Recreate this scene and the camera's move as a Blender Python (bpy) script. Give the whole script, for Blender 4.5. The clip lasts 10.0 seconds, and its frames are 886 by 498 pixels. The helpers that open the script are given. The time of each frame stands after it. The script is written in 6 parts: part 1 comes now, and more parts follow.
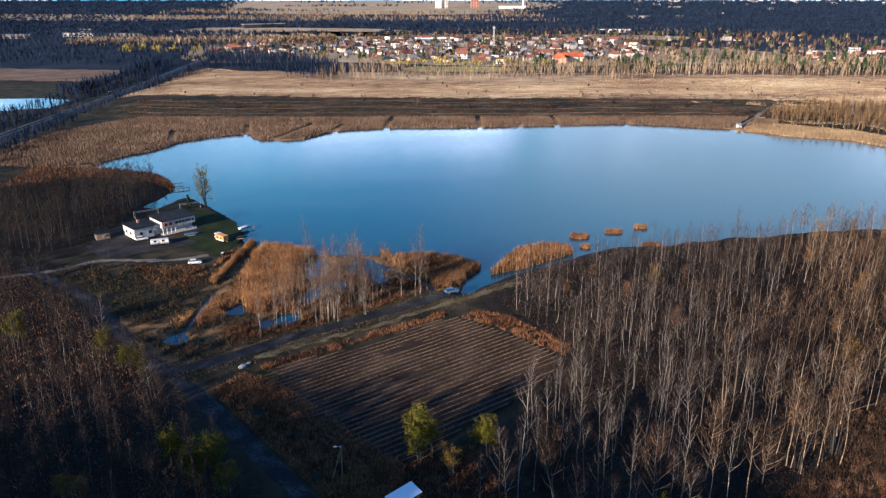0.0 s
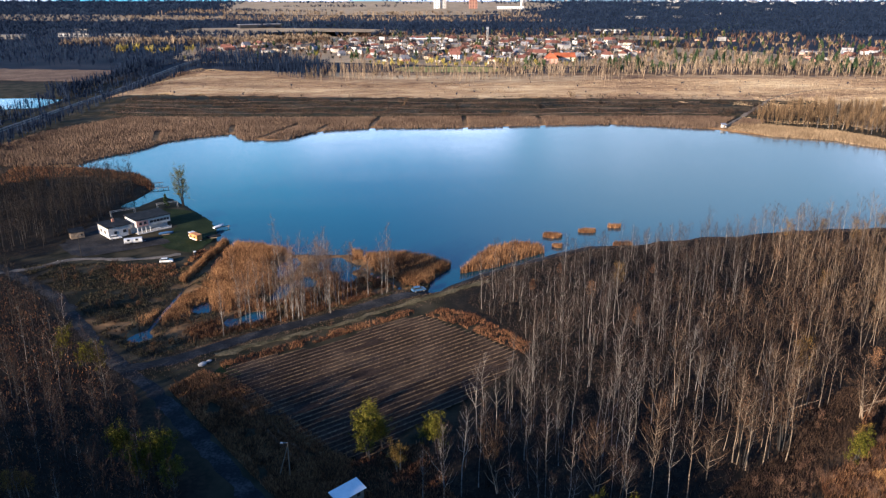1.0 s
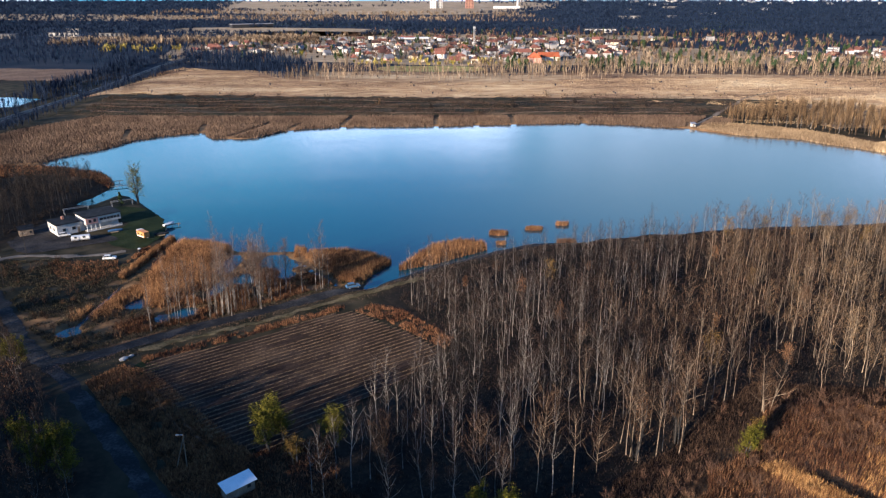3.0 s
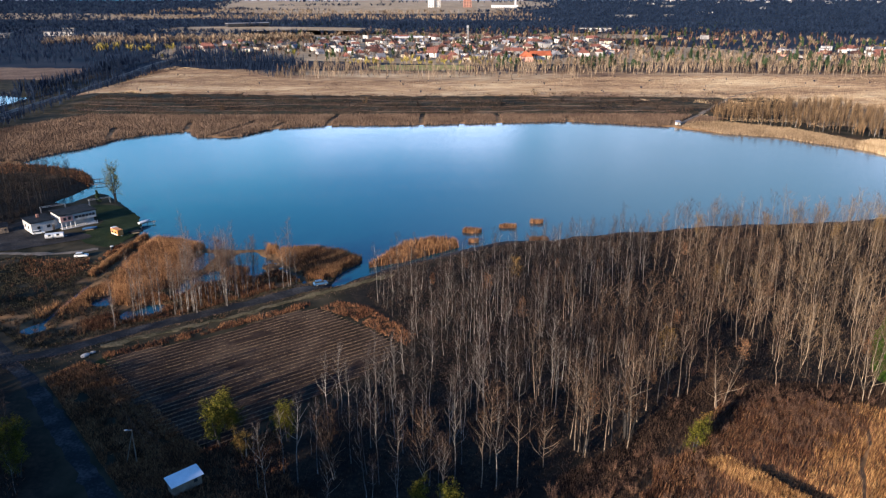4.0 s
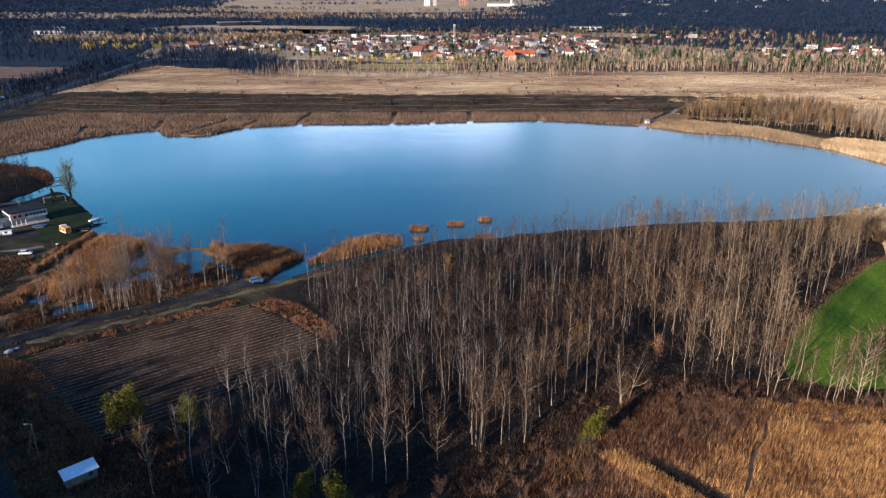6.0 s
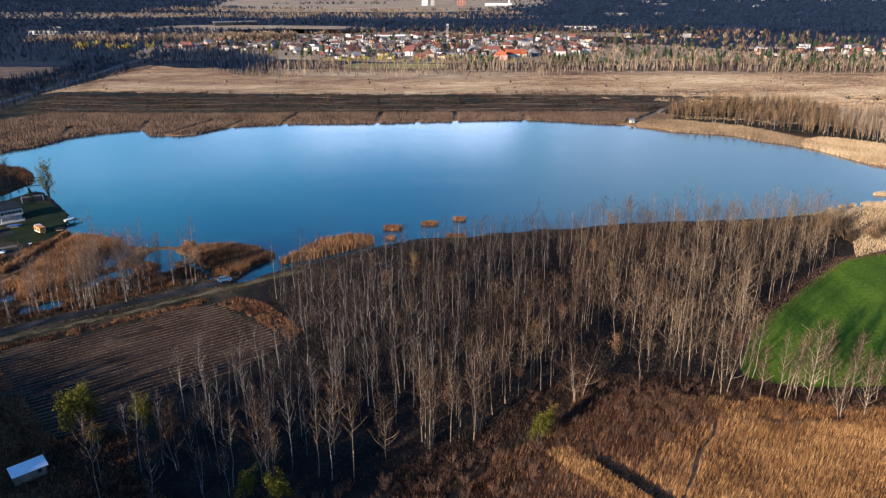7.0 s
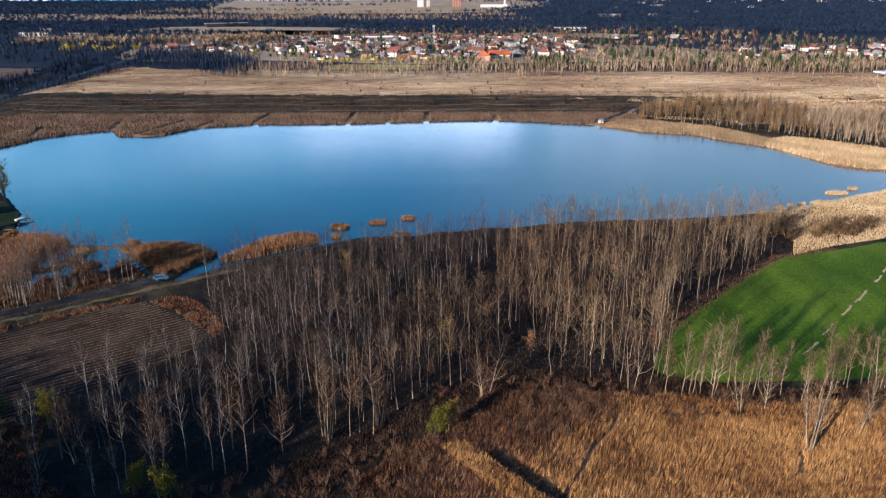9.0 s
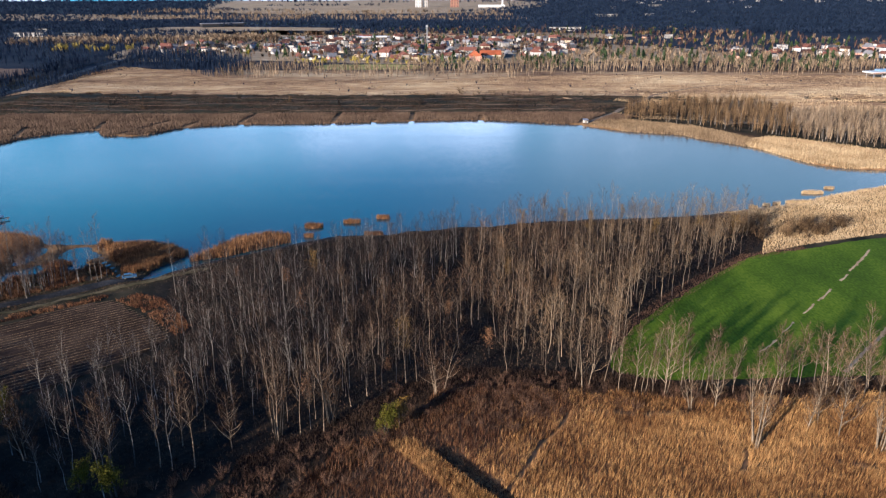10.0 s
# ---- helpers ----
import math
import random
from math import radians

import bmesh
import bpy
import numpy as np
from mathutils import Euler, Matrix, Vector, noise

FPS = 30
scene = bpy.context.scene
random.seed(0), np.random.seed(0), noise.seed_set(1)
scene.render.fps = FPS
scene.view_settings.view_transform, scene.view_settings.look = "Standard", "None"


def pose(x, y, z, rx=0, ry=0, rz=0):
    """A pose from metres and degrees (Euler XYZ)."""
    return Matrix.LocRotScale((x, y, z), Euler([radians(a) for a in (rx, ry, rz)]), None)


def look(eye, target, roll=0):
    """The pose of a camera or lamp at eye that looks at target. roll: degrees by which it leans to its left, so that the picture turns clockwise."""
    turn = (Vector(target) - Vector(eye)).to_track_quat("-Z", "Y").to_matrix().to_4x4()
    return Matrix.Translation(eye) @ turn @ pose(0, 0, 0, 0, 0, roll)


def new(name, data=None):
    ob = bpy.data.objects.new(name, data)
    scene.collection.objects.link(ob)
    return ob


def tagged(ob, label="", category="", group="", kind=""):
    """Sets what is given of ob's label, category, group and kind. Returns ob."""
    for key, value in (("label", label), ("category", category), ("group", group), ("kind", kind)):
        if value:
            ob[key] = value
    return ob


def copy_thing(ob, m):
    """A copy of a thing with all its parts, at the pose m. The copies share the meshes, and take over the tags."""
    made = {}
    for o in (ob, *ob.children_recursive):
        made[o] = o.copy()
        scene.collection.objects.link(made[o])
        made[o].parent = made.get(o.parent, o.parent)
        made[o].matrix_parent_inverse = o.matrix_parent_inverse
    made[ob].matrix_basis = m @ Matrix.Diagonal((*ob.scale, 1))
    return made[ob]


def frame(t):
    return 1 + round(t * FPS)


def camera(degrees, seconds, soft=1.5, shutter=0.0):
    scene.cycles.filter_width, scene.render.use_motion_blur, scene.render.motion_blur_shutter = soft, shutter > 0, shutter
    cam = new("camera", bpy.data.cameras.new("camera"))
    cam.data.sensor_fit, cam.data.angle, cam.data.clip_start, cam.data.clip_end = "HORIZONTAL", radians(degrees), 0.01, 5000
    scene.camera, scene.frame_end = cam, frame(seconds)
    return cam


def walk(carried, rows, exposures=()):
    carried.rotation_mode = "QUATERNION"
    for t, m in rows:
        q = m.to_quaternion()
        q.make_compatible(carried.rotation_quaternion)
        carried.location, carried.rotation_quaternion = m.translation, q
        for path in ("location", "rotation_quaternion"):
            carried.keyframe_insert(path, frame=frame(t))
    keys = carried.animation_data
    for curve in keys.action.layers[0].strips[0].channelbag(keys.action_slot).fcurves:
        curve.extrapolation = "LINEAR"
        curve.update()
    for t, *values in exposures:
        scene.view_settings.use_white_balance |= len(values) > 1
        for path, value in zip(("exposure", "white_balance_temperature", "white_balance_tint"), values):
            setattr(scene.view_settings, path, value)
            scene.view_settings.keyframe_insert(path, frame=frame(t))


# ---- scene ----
cam = camera(62.0, 10.0, soft=1.3)
METRES, EYE, TILT, LEAN, TURN = 100.0, 85.6, -19.49, 0.0, 0.0
START_Y = -23.1
ROWS = [
    (0.0, 0.0, 0.0000, 0.0, -0.000, 0.000, -0.000),
    (0.5, 0.0496, -0.0049, -0.0026, 0.021, 0.029, -0.014),
    (1.0, 0.0993, -0.0099, -0.0048, 0.043, 0.036, -0.029),
    (1.5, 0.1491, -0.0149, -0.0064, 0.064, 0.050, -0.043),
    (2.0, 0.1988, -0.0198, -0.0084, 0.072, 0.043, -0.057),
    (2.5, 0.2484, -0.0247, -0.0107, 0.093, 0.036, -0.064),
    (4.0, 0.3964, -0.0362, -0.0189, 0.143, -0.043, -0.036),
    (4.5, 0.446, -0.0402, -0.0209, 0.157, -0.079, -0.043),
    (5.0, 0.4958, -0.0447, -0.0219, 0.172, -0.107, -0.043),
    (5.5, 0.5455, -0.0494, -0.0225, 0.186, -0.122, -0.036),
    (7.0, 0.6943, -0.0642, -0.024, 0.215, -0.172, 0.007),
    (7.5, 0.7447, -0.0683, -0.0261, 0.236, -0.143, 0.029),
    (8.0, 0.7952, -0.0725, -0.0287, 0.236, -0.107, 0.043),
    (8.5, 0.8455, -0.0769, -0.0312, 0.250, -0.072, 0.064),
    (9.0, 0.8958, -0.0813, -0.0337, 0.265, -0.072, 0.072),
    (9.5, 0.9464, -0.0853, -0.0359, 0.279, -0.072, 0.072),
    (10.0, 0.997, -0.0902, -0.0378, 0.286, -0.057, 0.079),
]
walk(cam, [(t, pose(0, START_Y, EYE, TILT, LEAN, TURN) @ pose(METRES * x, METRES * y, METRES * z, 90 + pitch, roll, yaw)) for t, x, y, z, yaw, pitch, roll in ROWS], [(0.0, 1.64, 4950, 12), (10.0, 1.38, 4750, 11)])

# ---- light ----
SUN_EL, SUN_AZ = radians(13.5), radians(221)
world = bpy.data.worlds.new("sky")
scene.world = world
world.use_nodes = True
wn = world.node_tree
sky = wn.nodes.new("ShaderNodeTexSky")
sky.sky_type = "NISHITA"
sky.sun_disc = False
sky.sun_elevation, sky.sun_rotation = SUN_EL, SUN_AZ
sky.air_density, sky.dust_density, sky.ozone_density = 1.1, 0.3, 4.2
wn.nodes["Background"].inputs[1].default_value = 0.066
co = wn.nodes.new("ShaderNodeTexCoord")
cs = wn.nodes.new("ShaderNodeSeparateXYZ")
wn.links.new(co.outputs["Generated"], cs.inputs[0])


def sky_ramp(socket, a, b, lo, hi):
    """A smooth ramp of the sky's direction or noise from lo to hi."""
    m = wn.nodes.new("ShaderNodeMapRange")
    m.interpolation_type = "SMOOTHSTEP"
    for k, v in zip(range(1, 5), (a, b, lo, hi)):
        m.inputs[k].default_value = v
    wn.links.new(socket, m.inputs[0])
    return m.outputs[0]


def sky_times(a, b):
    m = wn.nodes.new("ShaderNodeMath")
    m.operation = "MULTIPLY"
    wn.links.new(a, m.inputs[0])
    wn.links.new(b, m.inputs[1])
    return m.outputs[0]


def sky_noise(scale, stretch, detail):
    m, t = wn.nodes.new("ShaderNodeMapping"), wn.nodes.new("ShaderNodeTexNoise")
    m.inputs["Scale"].default_value = (1, 1, stretch)
    t.inputs["Scale"].default_value, t.inputs["Detail"].default_value = scale, detail
    wn.links.new(co.outputs["Generated"], m.inputs[0])
    wn.links.new(m.outputs[0], t.inputs["Vector"])
    return t.outputs[0]


def sky_layer(under, colour, amount):
    m = wn.nodes.new("ShaderNodeMix")
    m.data_type = "RGBA"
    m.inputs[7].default_value = (*colour, 1)
    wn.links.new(amount, m.inputs[0])
    wn.links.new(under, m.inputs[6])
    return m.outputs[2]


# thin high veil, greyer towards the east, and a low bank of fair-weather cloud in the north
north = sky_ramp(cs.outputs[1], -0.1, 0.5, 0.0, 1.0)
low_sky = sky_times(sky_ramp(cs.outputs[2], 0.20, 0.44, 1.0, 0.0), north)
veil = sky_layer(sky.outputs[0], (1.9, 5.1, 6.2), sky_times(low_sky, sky_ramp(sky_noise(2.6, 4.0, 5), 0.35, 0.65, 0.35, 0.95)))
veil = sky_layer(veil, (4.3, 5.1, 5.2), sky_times(low_sky, sky_ramp(cs.outputs[0], -0.12, 0.28, 0.0, 0.95)))
puffs = sky_times(sky_ramp(sky_noise(3.6, 11.0, 6), 0.50, 0.60, 0.0, 0.95), sky_times(sky_ramp(cs.outputs[2], 0.18, 0.222, 1.0, 0.0), north))
wn.links.new(sky_layer(veil, (16.5, 16.3, 16.5), puffs), wn.nodes["Background"].inputs[0])
sun = new("sun", bpy.data.lights.new("sun", "SUN"))
sun.data.energy, sun.data.angle, sun.data.color = 5.0, radians(0.6), (1.0, 0.70, 0.40)
sd = Vector((math.sin(SUN_AZ) * math.cos(SUN_EL), math.cos(SUN_AZ) * math.cos(SUN_EL), math.sin(SUN_EL)))
sun.matrix_world = look(sd * 300, (0, 0, 0))

# ---- materials ----


def material(name, colours, scale=0.5, fine=8.0, rough=0.9, bump=0.3, metal=0.0, island=0.0, per_object=0.0, stretch=(1, 1, 1), mix=0.45):
    """Two scales of noise over a ramp of colours, with relief; island and per_object vary the value piece by piece."""
    m = bpy.data.materials.new(name)
    m.use_nodes = True
    t = m.node_tree
    n, l = t.nodes, t.links
    b = n["Principled BSDF"]
    b.inputs["Roughness"].default_value = rough
    b.inputs["Metallic"].default_value = metal
    b.inputs["Specular IOR Level"].default_value = 0.25 if rough < 0.75 else 0.06
    geo = n.new("ShaderNodeNewGeometry")
    mp = n.new("ShaderNodeMapping")
    mp.inputs["Scale"].default_value = stretch
    l.new(geo.outputs["Position"], mp.inputs[0])
    a, c = n.new("ShaderNodeTexNoise"), n.new("ShaderNodeTexNoise")
    a.inputs["Scale"].default_value, a.inputs["Detail"].default_value = scale, 5
    c.inputs["Scale"].default_value, c.inputs["Detail"].default_value = fine, 3
    l.new(mp.outputs[0], a.inputs["Vector"])
    l.new(mp.outputs[0], c.inputs["Vector"])
    mx = n.new("ShaderNodeMix")
    mx.inputs[0].default_value = mix
    l.new(a.outputs[0], mx.inputs[2])
    l.new(c.outputs[0], mx.inputs[3])
    out = mx.outputs[0]
    for amount, kind in ((island, "i"), (per_object, "o")):
        if amount:
            if kind == "i":
                r = geo.outputs["Random Per Island"]
            else:
                r = n.new("ShaderNodeObjectInfo").outputs["Random"]
            ma = n.new("ShaderNodeMath")
            ma.operation = "MULTIPLY_ADD"
            ma.inputs[1].default_value, ma.inputs[2].default_value = amount, -amount / 2
            l.new(r, ma.inputs[0])
            ad = n.new("ShaderNodeMath")
            l.new(out, ad.inputs[0])
            l.new(ma.outputs[0], ad.inputs[1])
            out = ad.outputs[0]
    rp = n.new("ShaderNodeValToRGB")
    el = rp.color_ramp.elements
    while len(el) < len(colours):
        el.new(0.5)
    for i, col in enumerate(colours):
        el[i].position = 0.33 + 0.34 * i / max(1, len(colours) - 1)
        el[i].color = (*col, 1)
    l.new(out, rp.inputs[0])
    l.new(rp.outputs[0], b.inputs["Base Color"])
    if bump:
        bm_ = n.new("ShaderNodeBump")
        bm_.inputs["Strength"].default_value, bm_.inputs["Distance"].default_value = bump, 0.2
        l.new(out, bm_.inputs["Height"])
        l.new(bm_.outputs[0], b.inputs["Normal"])
    return m


# Bark and twigs in shaded, middle and sunlit tones for one poplar wood.
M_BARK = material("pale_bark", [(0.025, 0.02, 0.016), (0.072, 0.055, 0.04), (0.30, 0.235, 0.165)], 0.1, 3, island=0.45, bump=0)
M_BARK_SHADE = material("shaded_bark", [(0.02, 0.018, 0.017), (0.062, 0.056, 0.05), (0.27, 0.245, 0.215)], 0.1, 3, island=0.45, bump=0)
M_TWIG_SHADE = material("shaded_twigs", [(0.011, 0.008, 0.0065), (0.03, 0.020, 0.016), (0.075, 0.048, 0.035)], 0.05, 1, island=0.3, bump=0)
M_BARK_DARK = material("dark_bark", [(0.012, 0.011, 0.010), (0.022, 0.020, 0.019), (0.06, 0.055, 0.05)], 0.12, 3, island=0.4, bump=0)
M_BIRCH = material("birch_bark", [(0.03, 0.026, 0.022), (0.12, 0.106, 0.092), (0.34, 0.31, 0.275)], 0.3, 1.5, stretch=(1, 1, 2.5), bump=0)
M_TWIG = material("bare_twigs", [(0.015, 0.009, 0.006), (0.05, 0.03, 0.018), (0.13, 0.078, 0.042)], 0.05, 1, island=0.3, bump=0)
M_BARK_PALE = material("pale_lit_bark", [(0.05, 0.04, 0.03), (0.18, 0.14, 0.098), (0.40, 0.32, 0.22)], 0.1, 3, island=0.3, bump=0)
M_TWIG_PALE = material("pale_lit_twigs", [(0.03, 0.019, 0.011), (0.10, 0.066, 0.036), (0.24, 0.16, 0.082)], 0.05, 1, island=0.3, bump=0)
M_TWIG_RED = material("reddish_twigs", [(0.045, 0.026, 0.018), (0.10, 0.058, 0.037), (0.18, 0.11, 0.068)], 0.2, 1, island=0.3, bump=0)
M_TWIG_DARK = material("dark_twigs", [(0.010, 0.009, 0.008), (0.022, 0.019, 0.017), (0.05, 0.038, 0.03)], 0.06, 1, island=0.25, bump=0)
# Distance haze and shade are put into this dark blue.
M_FAR_HAZE = material("hazy_far_wood", [(0.006, 0.011, 0.024), (0.011, 0.019, 0.041), (0.022, 0.032, 0.058)], 0.012, 0.3, island=0.2, bump=0)
# Light tan far crowns, partly sunlight put into the colour.
M_FAR_TAN = material("sunlit_far_crowns", [(0.07, 0.05, 0.034), (0.18, 0.132, 0.086), (0.33, 0.255, 0.17)], 0.02, 0.4, island=0.4, bump=0)
M_LEAF = material("young_leaves", [(0.028, 0.032, 0.004), (0.08, 0.077, 0.009), (0.145, 0.125, 0.016)], 0.4, 2, island=0.35, bump=0)
M_LEAF_YELLOW = material("yellow_catkins", [(0.08, 0.048, 0.012), (0.17, 0.105, 0.022), (0.26, 0.165, 0.04)], 0.4, 2, island=0.35, bump=0)
M_CATKIN_FAR = material("budding_crowns", [(0.12, 0.10, 0.02), (0.26, 0.21, 0.045), (0.42, 0.34, 0.09)], 0.05, 0.5, island=0.3, bump=0)
M_PINE = material("pine_needles", [(0.012, 0.022, 0.012), (0.03, 0.045, 0.02), (0.05, 0.065, 0.03)], 0.3, 2, island=0.3, bump=0)
M_REED = material("dry_reed", [(0.06, 0.03, 0.016), (0.185, 0.095, 0.042), (0.37, 0.21, 0.095)], 0.09, 1.2, island=0.35, bump=0)
M_REED_FAR = material("brown_reed", [(0.065, 0.044, 0.032), (0.12, 0.082, 0.057), (0.19, 0.135, 0.092)], 0.05, 0.6, island=0.3, bump=0)
M_SEDGE = material("dark_sedge", [(0.012, 0.013, 0.008), (0.034, 0.032, 0.02), (0.09, 0.074, 0.045)], 0.08, 1.0, island=0.35, bump=0)
M_REED_TAN = material("tan_reed", [(0.13, 0.09, 0.052), (0.24, 0.172, 0.10), (0.37, 0.275, 0.165)], 0.05, 0.6, island=0.3, bump=0)
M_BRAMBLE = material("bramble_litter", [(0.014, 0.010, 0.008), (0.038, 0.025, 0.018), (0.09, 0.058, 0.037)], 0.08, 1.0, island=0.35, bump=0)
M_REED_GOLD = material("golden_reed", [(0.085, 0.038, 0.016), (0.29, 0.15, 0.052), (0.55, 0.335, 0.125)], 0.06, 0.9, island=0.3, bump=0)
M_REED_RED = material("rusty_reed", [(0.03, 0.014, 0.010), (0.11, 0.052, 0.027), (0.27, 0.145, 0.066)], 0.06, 0.6, island=0.35, bump=0)
M_STRAW = material("pale_straw_reed", [(0.24, 0.165, 0.085), (0.43, 0.315, 0.175), (0.56, 0.44, 0.265)], 0.06, 0.8, island=0.3, bump=0)
M_GRASS = material("dry_grass", [(0.09, 0.065, 0.035), (0.19, 0.135, 0.075), (0.32, 0.24, 0.14)], 0.15, 1.2, island=0.4, bump=0)
M_PLAIN = material("heath_grass", [(0.09, 0.052, 0.032), (0.27, 0.17, 0.09), (0.44, 0.31, 0.165), (0.62, 0.49, 0.29)], 0.016, 0.16, bump=0.8, stretch=(0.5, 1.4, 1), mix=0.42)
M_BANK = material("bank_scrub", [(0.010, 0.011, 0.008), (0.026, 0.025, 0.016), (0.12, 0.085, 0.05)], 0.05, 0.5, bump=0.6, stretch=(0.35, 1.6, 1))
M_ROAD = material("wet_dirt_road", [(0.009, 0.010, 0.012), (0.019, 0.020, 0.023), (0.065, 0.062, 0.06)], 0.18, 2.0, rough=0.85, bump=0.5)
M_TRACK = material("sandy_track", [(0.07, 0.062, 0.05), (0.14, 0.122, 0.10), (0.24, 0.205, 0.165)], 0.2, 2.5, bump=0.4)
M_SOIL = material("ploughed_soil", [(0.016, 0.011, 0.009), (0.032, 0.023, 0.019), (0.07, 0.052, 0.039)], 0.1, 2.2, bump=0.8)
M_GREEN = material("winter_wheat", [(0.03, 0.058, 0.004), (0.072, 0.122, 0.006), (0.14, 0.195, 0.012)], 0.05, 1.2, bump=0.5, stretch=(1.5, 0.6, 1))
M_LAWN = material("lawn", [(0.007, 0.011, 0.004), (0.015, 0.023, 0.008), (0.035, 0.042, 0.018)], 0.15, 2, bump=0.4)
M_MEADOW_FAR = material("spring_meadow", [(0.16, 0.15, 0.05), (0.27, 0.25, 0.08), (0.38, 0.34, 0.14)], 0.03, 0.3, bump=0.2)
M_VERGE = material("rough_verge", [(0.03, 0.029, 0.014), (0.075, 0.065, 0.036), (0.16, 0.132, 0.08)], 0.25, 2, bump=0.5)
M_FARFIELD = material("far_meadow", [(0.20, 0.145, 0.085), (0.33, 0.25, 0.15), (0.46, 0.36, 0.23)], 0.012, 0.1, bump=0.2)
M_WALL = material("white_render", [(0.30, 0.285, 0.26), (0.45, 0.435, 0.40), (0.56, 0.545, 0.51)], 0.4, 3, bump=0.1)
M_WALL_GREY = material("grey_render", [(0.12, 0.115, 0.11), (0.30, 0.29, 0.28), (0.55, 0.53, 0.51)], 0.1, 2, per_object=0.5, bump=0)
M_BITUMEN = material("roof_felt", [(0.009, 0.010, 0.012), (0.017, 0.019, 0.022), (0.035, 0.037, 0.041)], 0.5, 4, rough=0.8, bump=0.2)
M_TIN = material("white_sheet_roof", [(0.6, 0.61, 0.62), (0.74, 0.75, 0.76), (0.8, 0.8, 0.8)], 0.6, 5, rough=0.45, bump=0.1)
M_METAL = material("grey_metal", [(0.25, 0.25, 0.26), (0.38, 0.38, 0.39), (0.48, 0.48, 0.48)], 1, 6, rough=0.4, metal=0.6, bump=0.1)
M_WOOD = material("weathered_wood", [(0.10, 0.08, 0.06), (0.19, 0.15, 0.11), (0.28, 0.23, 0.17)], 1, 6, bump=0.3)
M_CONCRETE = material("concrete", [(0.26, 0.255, 0.24), (0.38, 0.37, 0.35), (0.46, 0.45, 0.43)], 0.5, 4, bump=0.2)
M_RUBBER = material("tyre_rubber", [(0.015, 0.015, 0.015), (0.025, 0.025, 0.025), (0.035, 0.035, 0.035)], 2, 8, rough=0.8, bump=0)
M_GLASS = material("dark_window_glass", [(0.015, 0.018, 0.022), (0.025, 0.03, 0.035), (0.04, 0.045, 0.05)], 1, 3, rough=0.08, bump=0)
M_WHITE = material("white_paint", [(0.46, 0.46, 0.45), (0.58, 0.58, 0.57), (0.68, 0.68, 0.66)], 0.7, 4, rough=0.35, bump=0)
M_BLUE = material("blue_paint", [(0.025, 0.06, 0.13), (0.045, 0.10, 0.20), (0.08, 0.16, 0.28)], 0.7, 4, rough=0.35, bump=0)
M_PALE_BLUE = material("pale_blue_paint", [(0.10, 0.17, 0.27), (0.17, 0.27, 0.40), (0.24, 0.34, 0.46)], 0.7, 4, rough=0.3, bump=0)
M_ORANGE = material("orange_paint", [(0.36, 0.14, 0.04), (0.55, 0.23, 0.06), (0.62, 0.3, 0.1)], 0.7, 4, rough=0.5, bump=0)
M_PINK = material("faded_pink_render", [(0.4, 0.2, 0.15), (0.55, 0.3, 0.23), (0.62, 0.38, 0.3)], 0.7, 4, bump=0.1)
M_STEEL_RAIL = material("rusty_rail", [(0.12, 0.09, 0.08), (0.2, 0.16, 0.14), (0.28, 0.24, 0.22)], 1, 5, rough=0.5, metal=0.5, bump=0)
M_BALLAST = material("dark_ballast", [(0.014, 0.014, 0.016), (0.028, 0.027, 0.027), (0.055, 0.052, 0.05)], 0.15, 2, bump=0.4)
M_CREAM = material("cream_render", [(0.36, 0.30, 0.22), (0.56, 0.48, 0.38), (0.70, 0.63, 0.52)], 0.1, 2, per_object=0.3, bump=0)
M_TILE_RED = material("red_roof_tiles", [(0.05, 0.03, 0.027), (0.10, 0.048, 0.038), (0.18, 0.08, 0.06)], 0.1, 2, per_object=0.5, bump=0)
M_TILE_ORANGE = material("orange_roof_tiles", [(0.22, 0.065, 0.03), (0.32, 0.095, 0.042), (0.40, 0.14, 0.065)], 0.1, 2, per_object=0.2, bump=0)
M_TILE_GREY = material("grey_roof_sheet", [(0.03, 0.03, 0.034), (0.075, 0.075, 0.082), (0.2, 0.2, 0.215)], 0.1, 2, per_object=0.7, bump=0)
M_BROWN = material("brown_brick", [(0.20, 0.11, 0.08), (0.28, 0.15, 0.11), (0.34, 0.2, 0.15)], 0.02, 0.3, bump=0)


